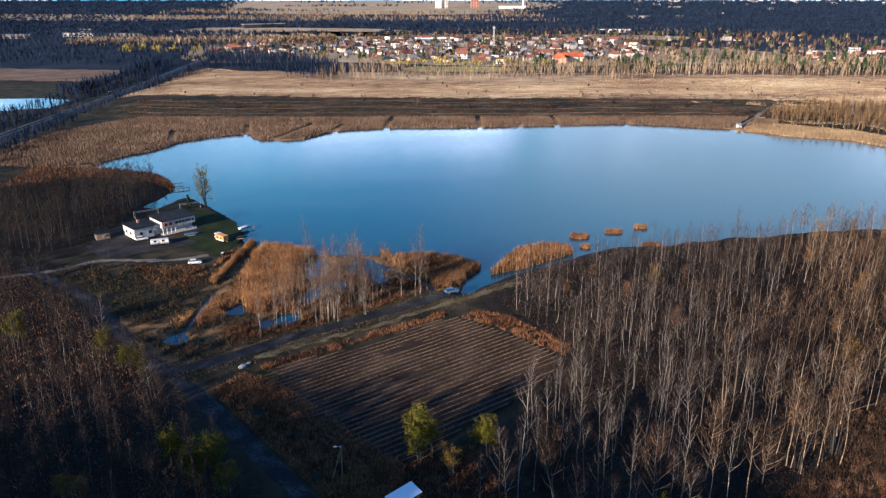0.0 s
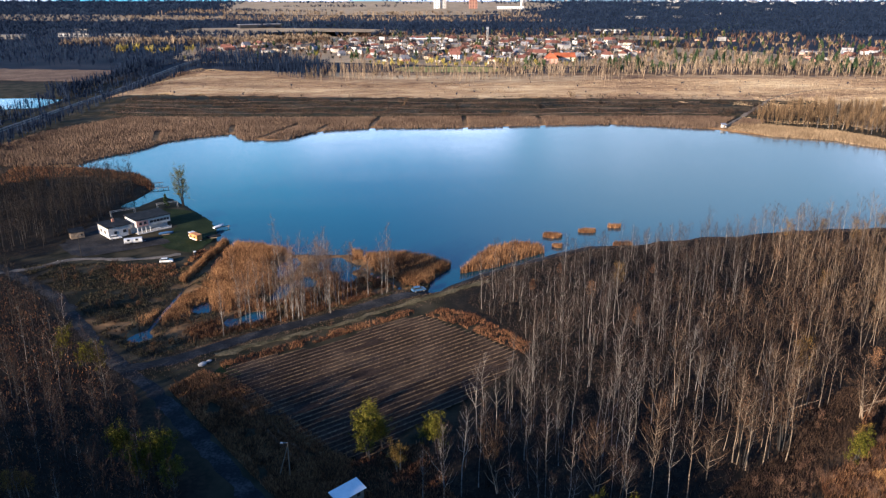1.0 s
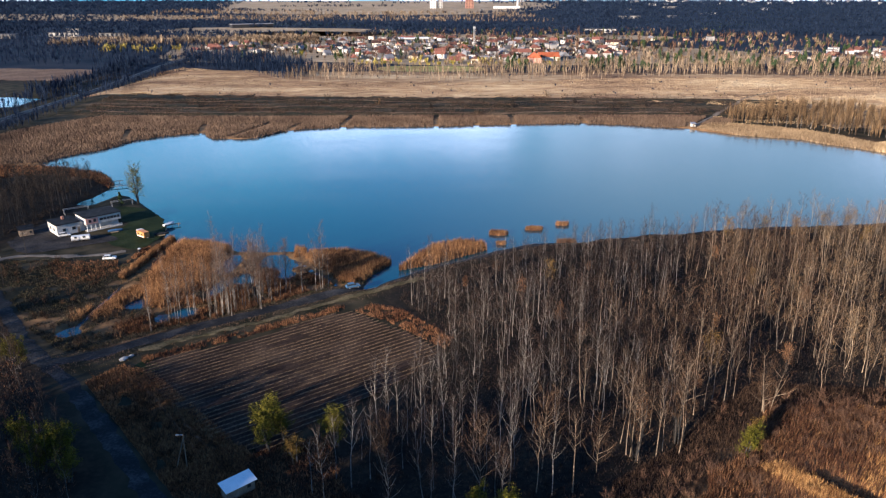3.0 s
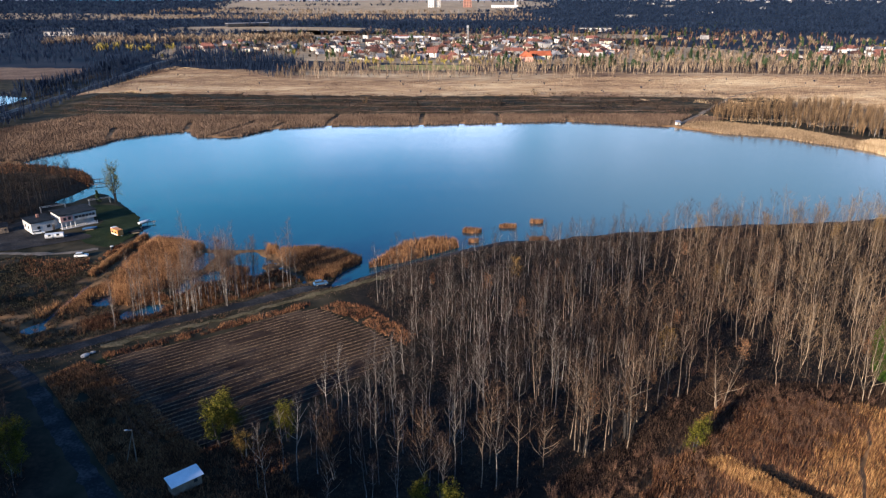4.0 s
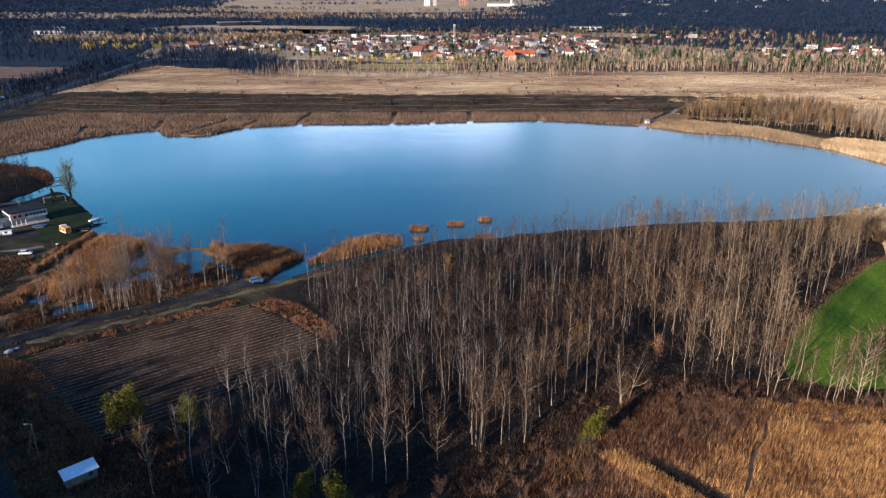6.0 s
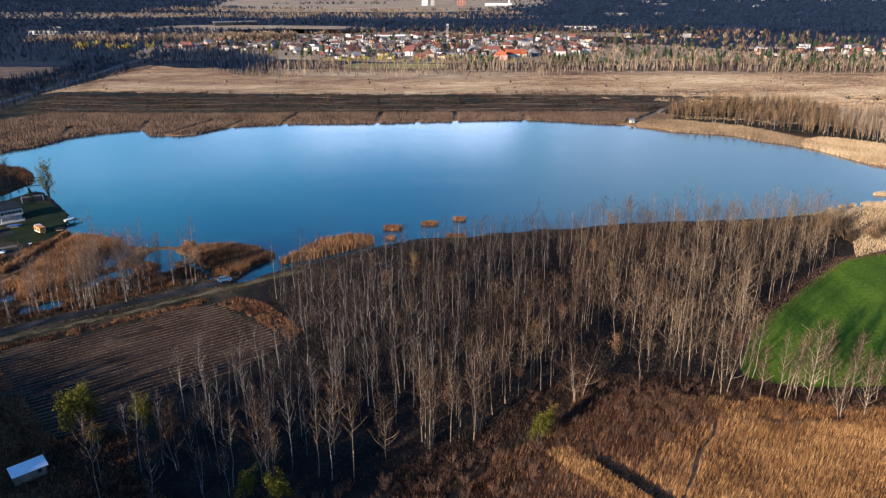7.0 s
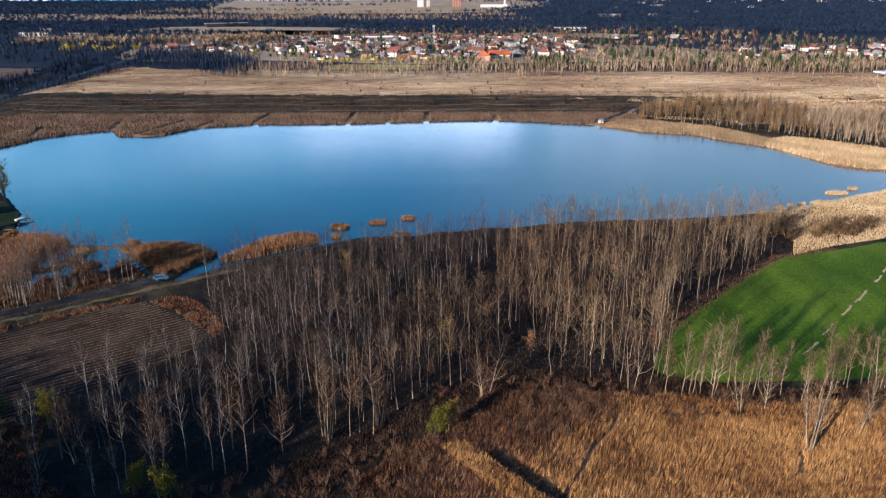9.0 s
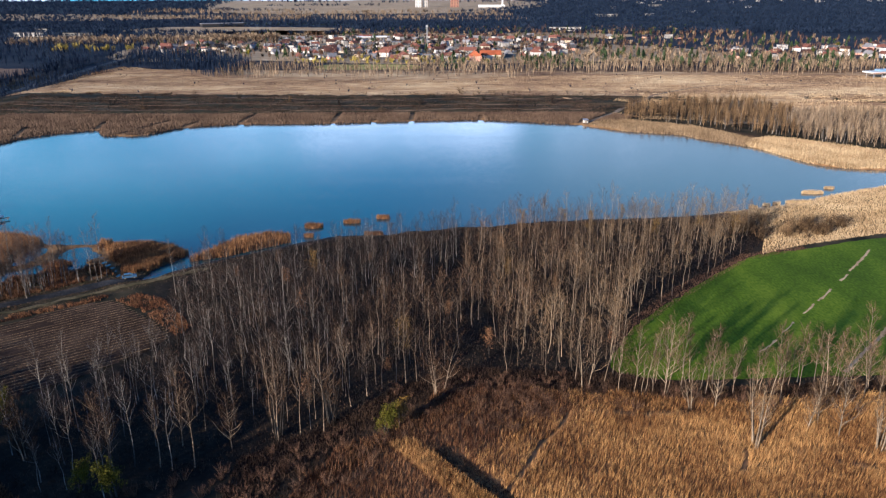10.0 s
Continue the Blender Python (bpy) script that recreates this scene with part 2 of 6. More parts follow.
def water_material():
    m = bpy.data.materials.new("lake_water")
    m.use_nodes = True
    n, l = m.node_tree.nodes, m.node_tree.links
    b = n["Principled BSDF"]
    geo = n.new("ShaderNodeNewGeometry")
    sp = n.new("ShaderNodeTexNoise")
    sp.inputs["Scale"].default_value, sp.inputs["Detail"].default_value = 0.012, 4
    l.new(geo.outputs["Position"], sp.inputs["Vector"])
    rp = n.new("ShaderNodeValToRGB")
    rp.color_ramp.elements[0].position, rp.color_ramp.elements[0].color = 0.35, (0.0005, 0.04, 0.062, 1)
    rp.color_ramp.elements[1].position, rp.color_ramp.elements[1].color = 0.65, (0.010, 0.042, 0.062, 1)
    l.new(sp.outputs[0], rp.inputs[0])
    l.new(rp.outputs[0], b.inputs["Base Color"])
    gl = n.new("ShaderNodeTexNoise")
    gl.inputs["Scale"].default_value, gl.inputs["Detail"].default_value = 0.02, 4
    gm = n.new("ShaderNodeMapping")
    gm.inputs["Scale"].default_value = (0.35, 1.6, 1)
    gm.inputs["Rotation"].default_value = (0, 0, radians(-14))
    l.new(geo.outputs["Position"], gm.inputs[0])
    l.new(gm.outputs[0], gl.inputs["Vector"])
    gr = n.new("ShaderNodeMapRange")
    for k_, v_ in zip(range(1, 5), (0.35, 0.65, 0.03, 0.11)):
        gr.inputs[k_].default_value = v_
    l.new(gl.outputs[0], gr.inputs[0])
    l.new(gr.outputs[0], b.inputs["Roughness"])
    b.inputs["IOR"].default_value = 1.45
    w = n.new("ShaderNodeTexNoise")
    w.inputs["Scale"].default_value, w.inputs["Detail"].default_value = 0.9, 4
    mp = n.new("ShaderNodeMapping")
    mp.inputs["Scale"].default_value = (0.6, 1.3, 1)
    mp.inputs["Rotation"].default_value = (0, 0, radians(18))
    l.new(geo.outputs["Position"], mp.inputs[0])
    l.new(mp.outputs[0], w.inputs["Vector"])
    bp = n.new("ShaderNodeBump")
    bp.inputs["Strength"].default_value, bp.inputs["Distance"].default_value = 0.13, 0.25
    l.new(w.outputs[0], bp.inputs["Height"])
    l.new(bp.outputs[0], b.inputs["Normal"])
    return m


M_WATER = water_material()


def ground_material():
    """Forest litter, with dry grass, reed litter and a haze tint on far ground where the zones lie."""
    m = material("ground_soil", [(0.008, 0.0075, 0.007), (0.017, 0.0145, 0.0115), (0.045, 0.032, 0.02)], 0.08, 1.1, bump=0.7)
    n, l = m.node_tree.nodes, m.node_tree.links
    base = n["Principled BSDF"].inputs["Base Color"]
    out = base.links[0].from_socket
    at = n.new("ShaderNodeAttribute")
    at.attribute_name = "zone"
    sep = n.new("ShaderNodeSeparateColor")
    l.new(at.outputs["Color"], sep.inputs[0])
    geo = n.new("ShaderNodeNewGeometry")
    # The third pair paints distance haze over the far ground.
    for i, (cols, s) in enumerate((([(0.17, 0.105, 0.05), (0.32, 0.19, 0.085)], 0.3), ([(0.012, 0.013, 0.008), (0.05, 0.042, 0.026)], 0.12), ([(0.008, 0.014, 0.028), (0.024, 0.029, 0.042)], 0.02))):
        no = n.new("ShaderNodeTexNoise")
        no.inputs["Scale"].default_value, no.inputs["Detail"].default_value = s, 6
        l.new(geo.outputs["Position"], no.inputs["Vector"])
        rp = n.new("ShaderNodeValToRGB")
        for e, p, c in zip(rp.color_ramp.elements, (0.35, 0.65), cols):
            e.position, e.color = p, (*c, 1)
        l.new(no.outputs[0], rp.inputs[0])
        ma = n.new("ShaderNodeMath")
        ma.operation = "MULTIPLY_ADD"
        ma.use_clamp = True
        ma.inputs[1].default_value = 1.6
        l.new(sep.outputs[i], ma.inputs[0])
        sh = n.new("ShaderNodeMath")
        sh.operation = "MULTIPLY_ADD"
        sh.inputs[1].default_value, sh.inputs[2].default_value = 1.2, -0.9
        l.new(no.outputs[0], sh.inputs[0])
        l.new(sh.outputs[0], ma.inputs[2])
        mu = n.new("ShaderNodeMath")
        mu.operation = "MULTIPLY"
        mu.use_clamp = True
        l.new(ma.outputs[0], mu.inputs[0])
        l.new(sep.outputs[i], mu.inputs[1])
        mx = n.new("ShaderNodeMix")
        mx.data_type = "RGBA"
        l.new(mu.outputs[0], mx.inputs[0])
        l.new(out, mx.inputs[6])
        l.new(rp.outputs[0], mx.inputs[7])
        out = mx.outputs[2]
    l.new(out, base)
    return m


M_GROUND = ground_material()

# ---- mesh helpers ----


def mesh_object(name, V, F, mat, parent=None, label="", smooth=False):
    """One mesh object from arrays of vertices and triangles."""
    V, F = np.asarray(V, np.float32).reshape(-1, 3), np.asarray(F, np.int32).reshape(-1, 3)
    me = bpy.data.meshes.new(name)
    me.vertices.add(len(V))
    me.vertices.foreach_set("co", V.ravel())
    me.loops.add(len(F) * 3)
    me.loops.foreach_set("vertex_index", F.ravel())
    me.polygons.add(len(F))
    me.polygons.foreach_set("loop_start", np.arange(len(F), dtype=np.int32) * 3)
    me.polygons.foreach_set("loop_total", np.full(len(F), 3, np.int32))
    if smooth:
        me.polygons.foreach_set("use_smooth", np.ones(len(F), bool))
    me.update(calc_edges=True)
    me.validate()
    me.materials.append(mat)
    ob = new(name, me)
    if parent:
        ob.parent = parent
    if label:
        ob["label"] = label
    return ob


def part(name, bm, mat, parent, label=""):
    me = bpy.data.meshes.new(name)
    bm.to_mesh(me)
    bm.free()
    me.materials.append(mat)
    ob = new(name, me)
    ob.parent = parent
    if label:
        ob["label"] = label
    return ob


def box(x0, x1, y0, y1, z0, z1, bevel=0.0, bm=None):
    bm = bm or bmesh.new()
    made = bmesh.ops.create_cube(bm, size=1.0)["verts"]
    for v in made:
        v.co = Vector(((x0 + x1) / 2 + v.co.x * (x1 - x0), (y0 + y1) / 2 + v.co.y * (y1 - y0), (z0 + z1) / 2 + v.co.z * (z1 - z0)))
    if bevel:
        bmesh.ops.bevel(bm, geom=list({e for v in made for e in v.link_edges}), offset=bevel, segments=2, affect="EDGES", profile=0.5)
    return bm


def cylinder(r, z0, z1, n=10, x=0.0, y=0.0, r2=None, bm=None):
    bm = bm or bmesh.new()
    made = bmesh.ops.create_cone(bm, cap_ends=True, segments=n, radius1=r, radius2=r if r2 is None else r2, depth=z1 - z0)["verts"]
    bmesh.ops.translate(bm, verts=made, vec=(x, y, (z0 + z1) / 2))
    return bm


def empty(name, m, label, category, group="", kind=""):
    ob = new(name)
    ob.matrix_world = m
    return tagged(ob, label, category, group, kind)


class Geo:
    """Collects tubes and blades as triangles."""

    def __init__(self):
        self.v, self.f, self.n = [], [], 0

    def add(self, V, F):
        self.v.append(np.asarray(V, float))
        self.f.append(np.asarray(F, int) + self.n)
        self.n += len(V)

    def tube(self, pts, radii, n=4):
        pts = np.asarray(pts, float)
        ring, V, F = np.arange(n) * 2 * np.pi / n, [], []
        for i, p in enumerate(pts):
            d = pts[min(i + 1, len(pts) - 1)] - pts[max(i - 1, 0)]
            d /= np.linalg.norm(d) + 1e-9
            a = np.cross(d, (1, 0, 0) if abs(d[0]) < 0.9 else (0, 1, 0))
            a /= np.linalg.norm(a)
            b = np.cross(d, a)
            V += [p + radii[i] * (np.cos(q) * a + np.sin(q) * b) for q in ring]
        for i in range(len(pts) - 1):
            for k in range(n):
                a, b, c, d = i * n + k, i * n + (k + 1) % n, (i + 1) * n + k, (i + 1) * n + (k + 1) % n
                F += [(a, b, d), (a, d, c)]
        self.add(V, F)

    def arrays(self):
        return np.concatenate(self.v), np.concatenate(self.f)


def blades(base, tip, width, r):
    """Thin upright triangles from base to tip, each as wide at its foot as width says."""
    base, tip = np.asarray(base, float), np.asarray(tip, float)
    k = len(base)
    d = tip - base
    side = np.cross(d, r.normal(size=(k, 3)))
    side /= np.linalg.norm(side, axis=1)[:, None] + 1e-9
    side *= (np.broadcast_to(width, k) / 2)[:, None]
    V = np.stack([base - side, base + side, tip], 1).reshape(-1, 3)
    return V, np.arange(3 * k).reshape(-1, 3)


def flat_blades(base, height, width, r, lean=0.25):
    """Tufts on the ground: triangles that stand with a horizontal foot."""
    k = len(base)
    a = r.uniform(0, 2 * np.pi, k)
    side = np.stack([np.cos(a), np.sin(a), np.zeros(k)], 1) * (np.broadcast_to(width, k) / 2)[:, None]
    h = np.broadcast_to(height, k)
    tip = base + np.stack([r.normal(0, lean, k) * h, r.normal(0, lean, k) * h, h], 1)
    V = np.stack([base - side, base + side, tip], 1).reshape(-1, 3)
    return V, np.arange(3 * k).reshape(-1, 3)


def inside(poly, X, Y):
    P = np.asarray(poly, float)
    res = np.zeros(np.shape(X), bool)
    for (x0, y0), (x1, y1) in zip(P, np.roll(P, -1, 0)):
        c = (y0 > Y) != (y1 > Y)
        res ^= c & (X < (x1 - x0) * (Y - y0) / (y1 - y0 + 1e-12) + x0)
    return res


def signed(poly, X, Y):
    """Distance to a closed outline, negative inside."""
    P = np.asarray(poly, float)
    best = np.full(np.shape(X), 1e9)
    for a, b in zip(P, np.roll(P, -1, 0)):
        d = b - a
        t = np.clip(((X - a[0]) * d[0] + (Y - a[1]) * d[1]) / (d @ d + 1e-9), 0, 1)
        best = np.minimum(best, np.hypot(X - a[0] - t * d[0], Y - a[1] - t * d[1]))
    return np.where(inside(poly, X, Y), -best, best)


def along(path, X, Y):
    """Distance to an open line."""
    P = np.asarray(path, float)
    best = np.full(np.shape(X), 1e9)
    for a, b in zip(P[:-1], P[1:]):
        d = b - a
        t = np.clip(((X - a[0]) * d[0] + (Y - a[1]) * d[1]) / (d @ d + 1e-9), 0, 1)
        best = np.minimum(best, np.hypot(X - a[0] - t * d[0], Y - a[1] - t * d[1]))
    return best


def wobble(X, Y, s, seed=0):
    """Cheap smooth noise, about -1 to 1."""
    r = np.random.default_rng(seed)
    out = np.zeros(np.shape(X))
    for k in range(7):
        a, p = r.uniform(0, 2 * np.pi, 2)
        f = (0.6 + 0.35 * k) / s
        out = out + np.sin((X * np.cos(a) + Y * np.sin(a)) * f * 2 * np.pi + p + 1.3 * np.sin((X * np.sin(a) - Y * np.cos(a)) * f * 3.1 + p)) / (1 + 0.4 * k)
    return out / 3.2


def scatter(poly, count, r):
    P = np.asarray(poly, float)
    lo, hi = P.min(0), P.max(0)
    out = np.empty((0, 2))
    while len(out) < count:
        q = r.uniform(lo, hi, (count * 2, 2))
        out = np.concatenate([out, q[inside(P, q[:, 0], q[:, 1])]])
    return out[:count]


def spaced(poly, gap, r, tries=30):
    """Points about gap apart in an outline (a jittered grid)."""
    P = np.asarray(poly, float)
    lo, hi = P.min(0), P.max(0)
    gx, gy = np.meshgrid(np.arange(lo[0], hi[0], gap), np.arange(lo[1], hi[1], gap))
    q = np.stack([gx.ravel(), gy.ravel()], 1) + r.uniform(-0.48, 0.48, (gx.size, 2)) * gap
    return q[inside(P, q[:, 0], q[:, 1])]


def smooth_outline(pts, step=2.0, jitter=0.0, seed=1, closed=True):
    """A rounded line through the plan's corners (Catmull-Rom), with small irregularities."""
    P = np.asarray(pts, float)
    n = len(P)
    r = np.random.default_rng(seed)
    out = []
    for i in range(n if closed else n - 1):
        p0, p1, p2, p3 = (P[(i + k) % n] if closed else P[min(max(i + k, 0), n - 1)] for k in (-1, 0, 1, 2))
        m = max(1, int(np.linalg.norm(p2 - p1) / step))
        for j in range(m):
            t = j / m
            out.append(0.5 * (2 * p1 + (p2 - p0) * t + (2 * p0 - 5 * p1 + 4 * p2 - p3) * t * t + (3 * p1 - p0 - 3 * p2 + p3) * t ** 3))
    if not closed:
        out.append(P[-1])
    out = np.array(out)
    return out + r.normal(0, jitter, out.shape) if jitter else out


# ---- plan ----
LAKE = [(-179, 350.6), (-162, 381.1), (-152, 410.4), (-122, 431.6), (-113, 418.3), (-109, 413), (-96, 411.7), (-84, 415.7), (-69, 439.6), (-38, 452.8), (24, 455.5), (75, 463.5), (124, 467.5),
        (177, 451.5), (190, 442.2), (212, 423.6), (239, 414.3), (254, 395.7), (272, 373.2), (284, 336), (297, 324), (330, 313.4), (325, 297.5), (297, 289.5), (267, 274.9), (242, 260.3),
        (222, 252.3), (190, 243), (145, 237.7), (114, 231.1), (81, 223.1), (62, 219.1), (47, 212.5), (30, 199.2), (18, 189.9), (8, 179.3), (5, 178), (8, 188.6), (13, 201.9),
        (1, 211.2), (-16, 212.5), (-36, 212.5), (-48, 216.5), (-69, 224.4), (-77, 245.7), (-94, 268.3), (-111, 286.8), (-117, 269.6), (-123, 270.9), (-120, 297.5)]
LAKE += [(-138, 326.7), (-165, 338.6)]
LAKE = smooth_outline(LAKE, 5.0, 0.5, 3)
POND_W = [(-420, 522), (-318, 522), (-306, 545), (-308, 584.3), (-340, 592.3), (-440, 579)]
PONDS = [(-57.8, 167, 3.4, 4.0), (-68.8, 148.6, 3.0, 2.8), (-42.5, 160.7, 3.6, 4.2), (-40.5, 200, 3.2, 9), (-27, 203, 4.5, 6), (-22.6, 199, 4.5, 6), (-38.5, 179, 2.6, 6.6), (-33, 186, 4, 5), (-47.5, 158, 2.5, 3), (-20, 189.9, 3, 4)]
INLET = [(-18, 201), (-12.7, 193.8), (-5.7, 185.6), (-0.8, 178.6), (5, 179)]
REED_BODY = [(-64.5, 222), (-52.7, 222), (-42.6, 218.5), (-42, 209), (-47, 204), (-42, 184), (-45.6, 171), (-50, 164.5), (-54.5, 165), (-60.5, 179), (-63, 197)]
REED_STRIP = [(-68, 224), (-71, 187), (-68.8, 184), (-65.6, 222)]
REED_LOW = [(-61.5, 184), (-58.5, 173), (-61.5, 161), (-67, 153.5), (-73, 155), (-67.5, 168)]
REED_ISLET = [(-17, 210.5), (-8.6, 213), (4, 209), (10.7, 204), (12.2, 199), (7, 189), (2.4, 180.5), (-0.5, 181.5), (-7, 191), (-14.3, 199)]
REED_TUFT = [(-21, 212), (-17.5, 212), (-17, 206), (-20.5, 205)]
DITCH = [(-63, 225.8), (-66, 205.8), (-68, 181.9), (-68, 162), (-68, 150.1)]
ROAD = [(-135, 199.2), (-105, 175.3), (-91, 159.4), (-79, 144.8), (-66, 130.8), (-55, 120.8), (-41.5, 104.9), (-24, 84.3), (-5, 61.1)]
DIKE = [(-66, 130.1), (-56, 134.1), (-43, 144.8), (-10, 168), (7, 178.6), (20, 188.6), (32, 198.5), (62, 216.5), (107, 229.1), (160, 236.4), (215, 243)]
YARD_ROAD = [(-150, 185.9), (-123, 196.5), (-113, 205.2), (-92, 205.8), (-79, 210.5)]
FIELD = [(-41, 128.2), (-20, 143.4), (2.5, 160), (14, 152.7), (28, 138.1), (22, 124.8), (4, 106.2), (-9, 95.6)]
GREEN = [(143, 116.9), (146, 138.1), (168, 164.7), (200, 195.9), (223, 204.5), (256, 216.5), (330, 232.4), (330, 126.2), (205, 118.2)]
FOREST = [(6, 83.7), (14, 100.9), (24, 119.5), (31, 136.8), (27, 152.7), (16, 171.3), (22, 180.6), (40, 196.5), (62, 209.8), (107, 221.8), (160, 229.7), (216, 239), (214, 216.5), (199, 197.5), (168, 167.5), (146, 141),
          (142, 130.1), (141, 113), (112, 118.2), (99, 120.8), (88, 108.9), (74, 93), (60, 83.7), (40, 73), (10, 69.1)]
WOODS_W = [(-30, 66.4), (-38, 87.6), (-60, 115.5), (-84, 144.8), (-98, 160.7), (-128, 199.2), (-150, 201.9), (-215, 252.3), (-280, 252.3), (-280, 146.1), (-170, 66.4)]
WOODS_N = [(-225, 272), (-190, 300), (-150, 312), (-128, 300), (-122, 288), (-124, 272.2), (-122, 249.7), (-129, 225.8), (-128, 212.5), (-160, 212.5), (-215, 252.3)]
MEADOW = [(62, 66.4), (75, 87.6), (90, 103.6), (100, 114.2), (113, 114.2), (138, 111.6), (165, 108.9), (205, 111.6), (300, 122.2), (300, 66.4)]
MARSH = [(-90, 158), (-76, 162), (-73, 195.2), (-66, 223.1), (-48, 217.8), (-36, 213.8), (-16, 213.8), (1, 212.5), (13, 201.9), (8, 187.2), (3, 180.6), (-12, 171.3), (-33, 155.4), (-52, 138.1), (-64, 138.1)]
BANK_Y, BANK_W = 494.0, 68.0
WATER_Z, LAND = 0.0, 0.6


def bank_rise(X, Y):
    """The stepped rise behind the far reeds, four metres in three terraces."""
    u = np.clip((Y - BANK_Y - 4 * np.sin(X / 70.0) - 5 * wobble(X, X * 0, 45, 130)) / BANK_W, 0, 1) * 3
    k = np.floor(u)
    s = np.clip((u - k) / 0.45, 0, 1)
    z = (k + s * s * (3 - 2 * s)) / 3 * 4.0
    west = np.clip((X + 275) / 40, 0, 1)
    far = np.clip((Y - 624) / 200, 0, 1)
    return np.minimum(z, 4.0) * np.maximum(west, far)


def shade_hill(X, Y):
    """An unseen rise added south-west, behind the camera's line, to shade the foreground."""
    a, b = np.clip((8 - Y) / 40, 0, 1), np.clip((-26 - X) / 45, 0, 1)
    c, d = np.clip((45 - Y) / 30, 0, 1), np.clip((-72 - X) / 45, 0, 1)
    near = 25.0 * a * a * (3 - 2 * a) * b * b * (3 - 2 * b)
    west = 9.0 * c * c * (3 - 2 * c) * d * d * (3 - 2 * d)
    return np.maximum(near, west)


def land_height(X, Y):
    z = LAND + bank_rise(X, Y) + shade_hill(X, Y) + 0.05 * wobble(X, Y, 14, 5)
    d = along(DIKE, X, Y)
    z = z + 0.7 * np.clip(1 - (d - 3.0) / 3.5, 0, 1) * (Y > 170) + 0.3 * np.clip(1 - (d - 3) / 3, 0, 1) * (Y <= 170)
    s = signed(LAKE, X, Y) + 0.6 * wobble(X, Y, 9, 8)
    for x, y, a, b in PONDS:
        q = np.hypot((X - x) / a, (Y - y) / b) + 0.25 * wobble(X, Y, 6, 9)
        s = np.minimum(s, (q - 1) * min(a, b) + 0.9)
    s = np.minimum(s, along(DITCH, X, Y) + 0.55 + 0.5 * wobble(X, Y, 7, 10))
    s = np.minimum(s, along(INLET, X, Y) + 0.35 + 0.5 * wobble(X, Y, 7, 11))
    s = np.minimum(s, signed(POND_W, X, Y))
    return np.where(s < 2.5, np.minimum(z, -1.2 + (z + 1.2) * np.clip((s + 2.0) / 4.5, 0, 1)), z)


GX, GY = np.arange(-200, 342, 1.5), np.arange(76, 585, 1.5)
GZ = land_height(*np.meshgrid(GX, GY))


def land_at(q):
    """The land's height from a fine grid near the lake, by the formula elsewhere."""
    q = np.asarray(q, float)
    u, v = (q[:, 0] - GX[0]) / 1.5, (q[:, 1] - GY[0]) / 1.5
    ok = (u >= 0) & (v >= 0) & (u < len(GX) - 1.01) & (v < len(GY) - 1.01)
    i, j = np.clip(u.astype(int), 0, len(GX) - 2), np.clip(v.astype(int), 0, len(GY) - 2)
    a, b = u - i, v - j
    z = GZ[j, i] * (1 - a) * (1 - b) + GZ[j, i + 1] * a * (1 - b) + GZ[j + 1, i] * (1 - a) * b + GZ[j + 1, i + 1] * a * b
    out = LAND + bank_rise(q[:, 0], q[:, 1]) + shade_hill(q[:, 0], q[:, 1])
    return np.where(ok, z, out)


# ---- ground and water ----
def graded(a, b, step, lo, hi, k=1.22):
    out = list(np.arange(a, b + step / 2, step))
    d = step
    while out[-1] < hi:
        d *= k
        out.append(out[-1] + d)
    d, low = step, []
    p = out[0]
    while p > lo:
        d *= k
        p -= d
        low.append(p)
    return np.array(low[::-1] + out)


def build_ground():
    xs, ys = graded(-205, 345, 2.4, -6500, 6500), graded(76, 585, 2.4, -900, 7000)
    X, Y = np.meshgrid(xs, ys)
    Z = land_height(X, Y)
    nx, ny = len(xs), len(ys)
    i = (np.arange(ny - 1)[:, None] * nx + np.arange(nx - 1)[None, :]).ravel()
    F = np.concatenate([np.stack([i, i + 1, i + nx + 1], 1), np.stack([i, i + nx + 1, i + nx], 1)])
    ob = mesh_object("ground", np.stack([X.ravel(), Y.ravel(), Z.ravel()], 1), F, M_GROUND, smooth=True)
    reed = np.maximum(np.clip(-signed(MEADOW, X, Y) / 6 + 0.5, 0, 1), 0.7 * np.clip(-signed(MARSH, X, Y) / 5 + 0.5, 0, 1))
    lake = signed(LAKE, X, Y)
    reed = np.maximum(reed, np.clip(1.5 - lake / 30, 0, 1) * np.clip((Y - 304 + 7 * wobble(X, Y, 16, 120)) / 16, 0, 1))
    dry = np.clip((Y - 690) / 15, 0, 1) * np.clip((890 - Y) / 60, 0, 1) * np.clip((X + 70) / 40, 0, 1)
    reed = np.maximum(reed, 0.85 * dry)
    woods = np.minimum(np.minimum(signed(FOREST, X, Y), signed(WOODS_W, X, Y)), signed(WOODS_N, X, Y))
    grass = np.clip(woods / 8, 0, 1) * (Y < 690) * (1 - reed)
    far_haze = np.clip((Y - 690) / 80, 0, 1)
    col = np.stack([reed.ravel(), grass.ravel(), far_haze.ravel(), np.ones(X.size)], 1)
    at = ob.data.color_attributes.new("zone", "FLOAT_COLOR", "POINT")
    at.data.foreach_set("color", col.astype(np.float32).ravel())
    tagged(ob, "dark leaf litter, dry grass, reed litter and haze-blue far ground", "ground", kind="structure")


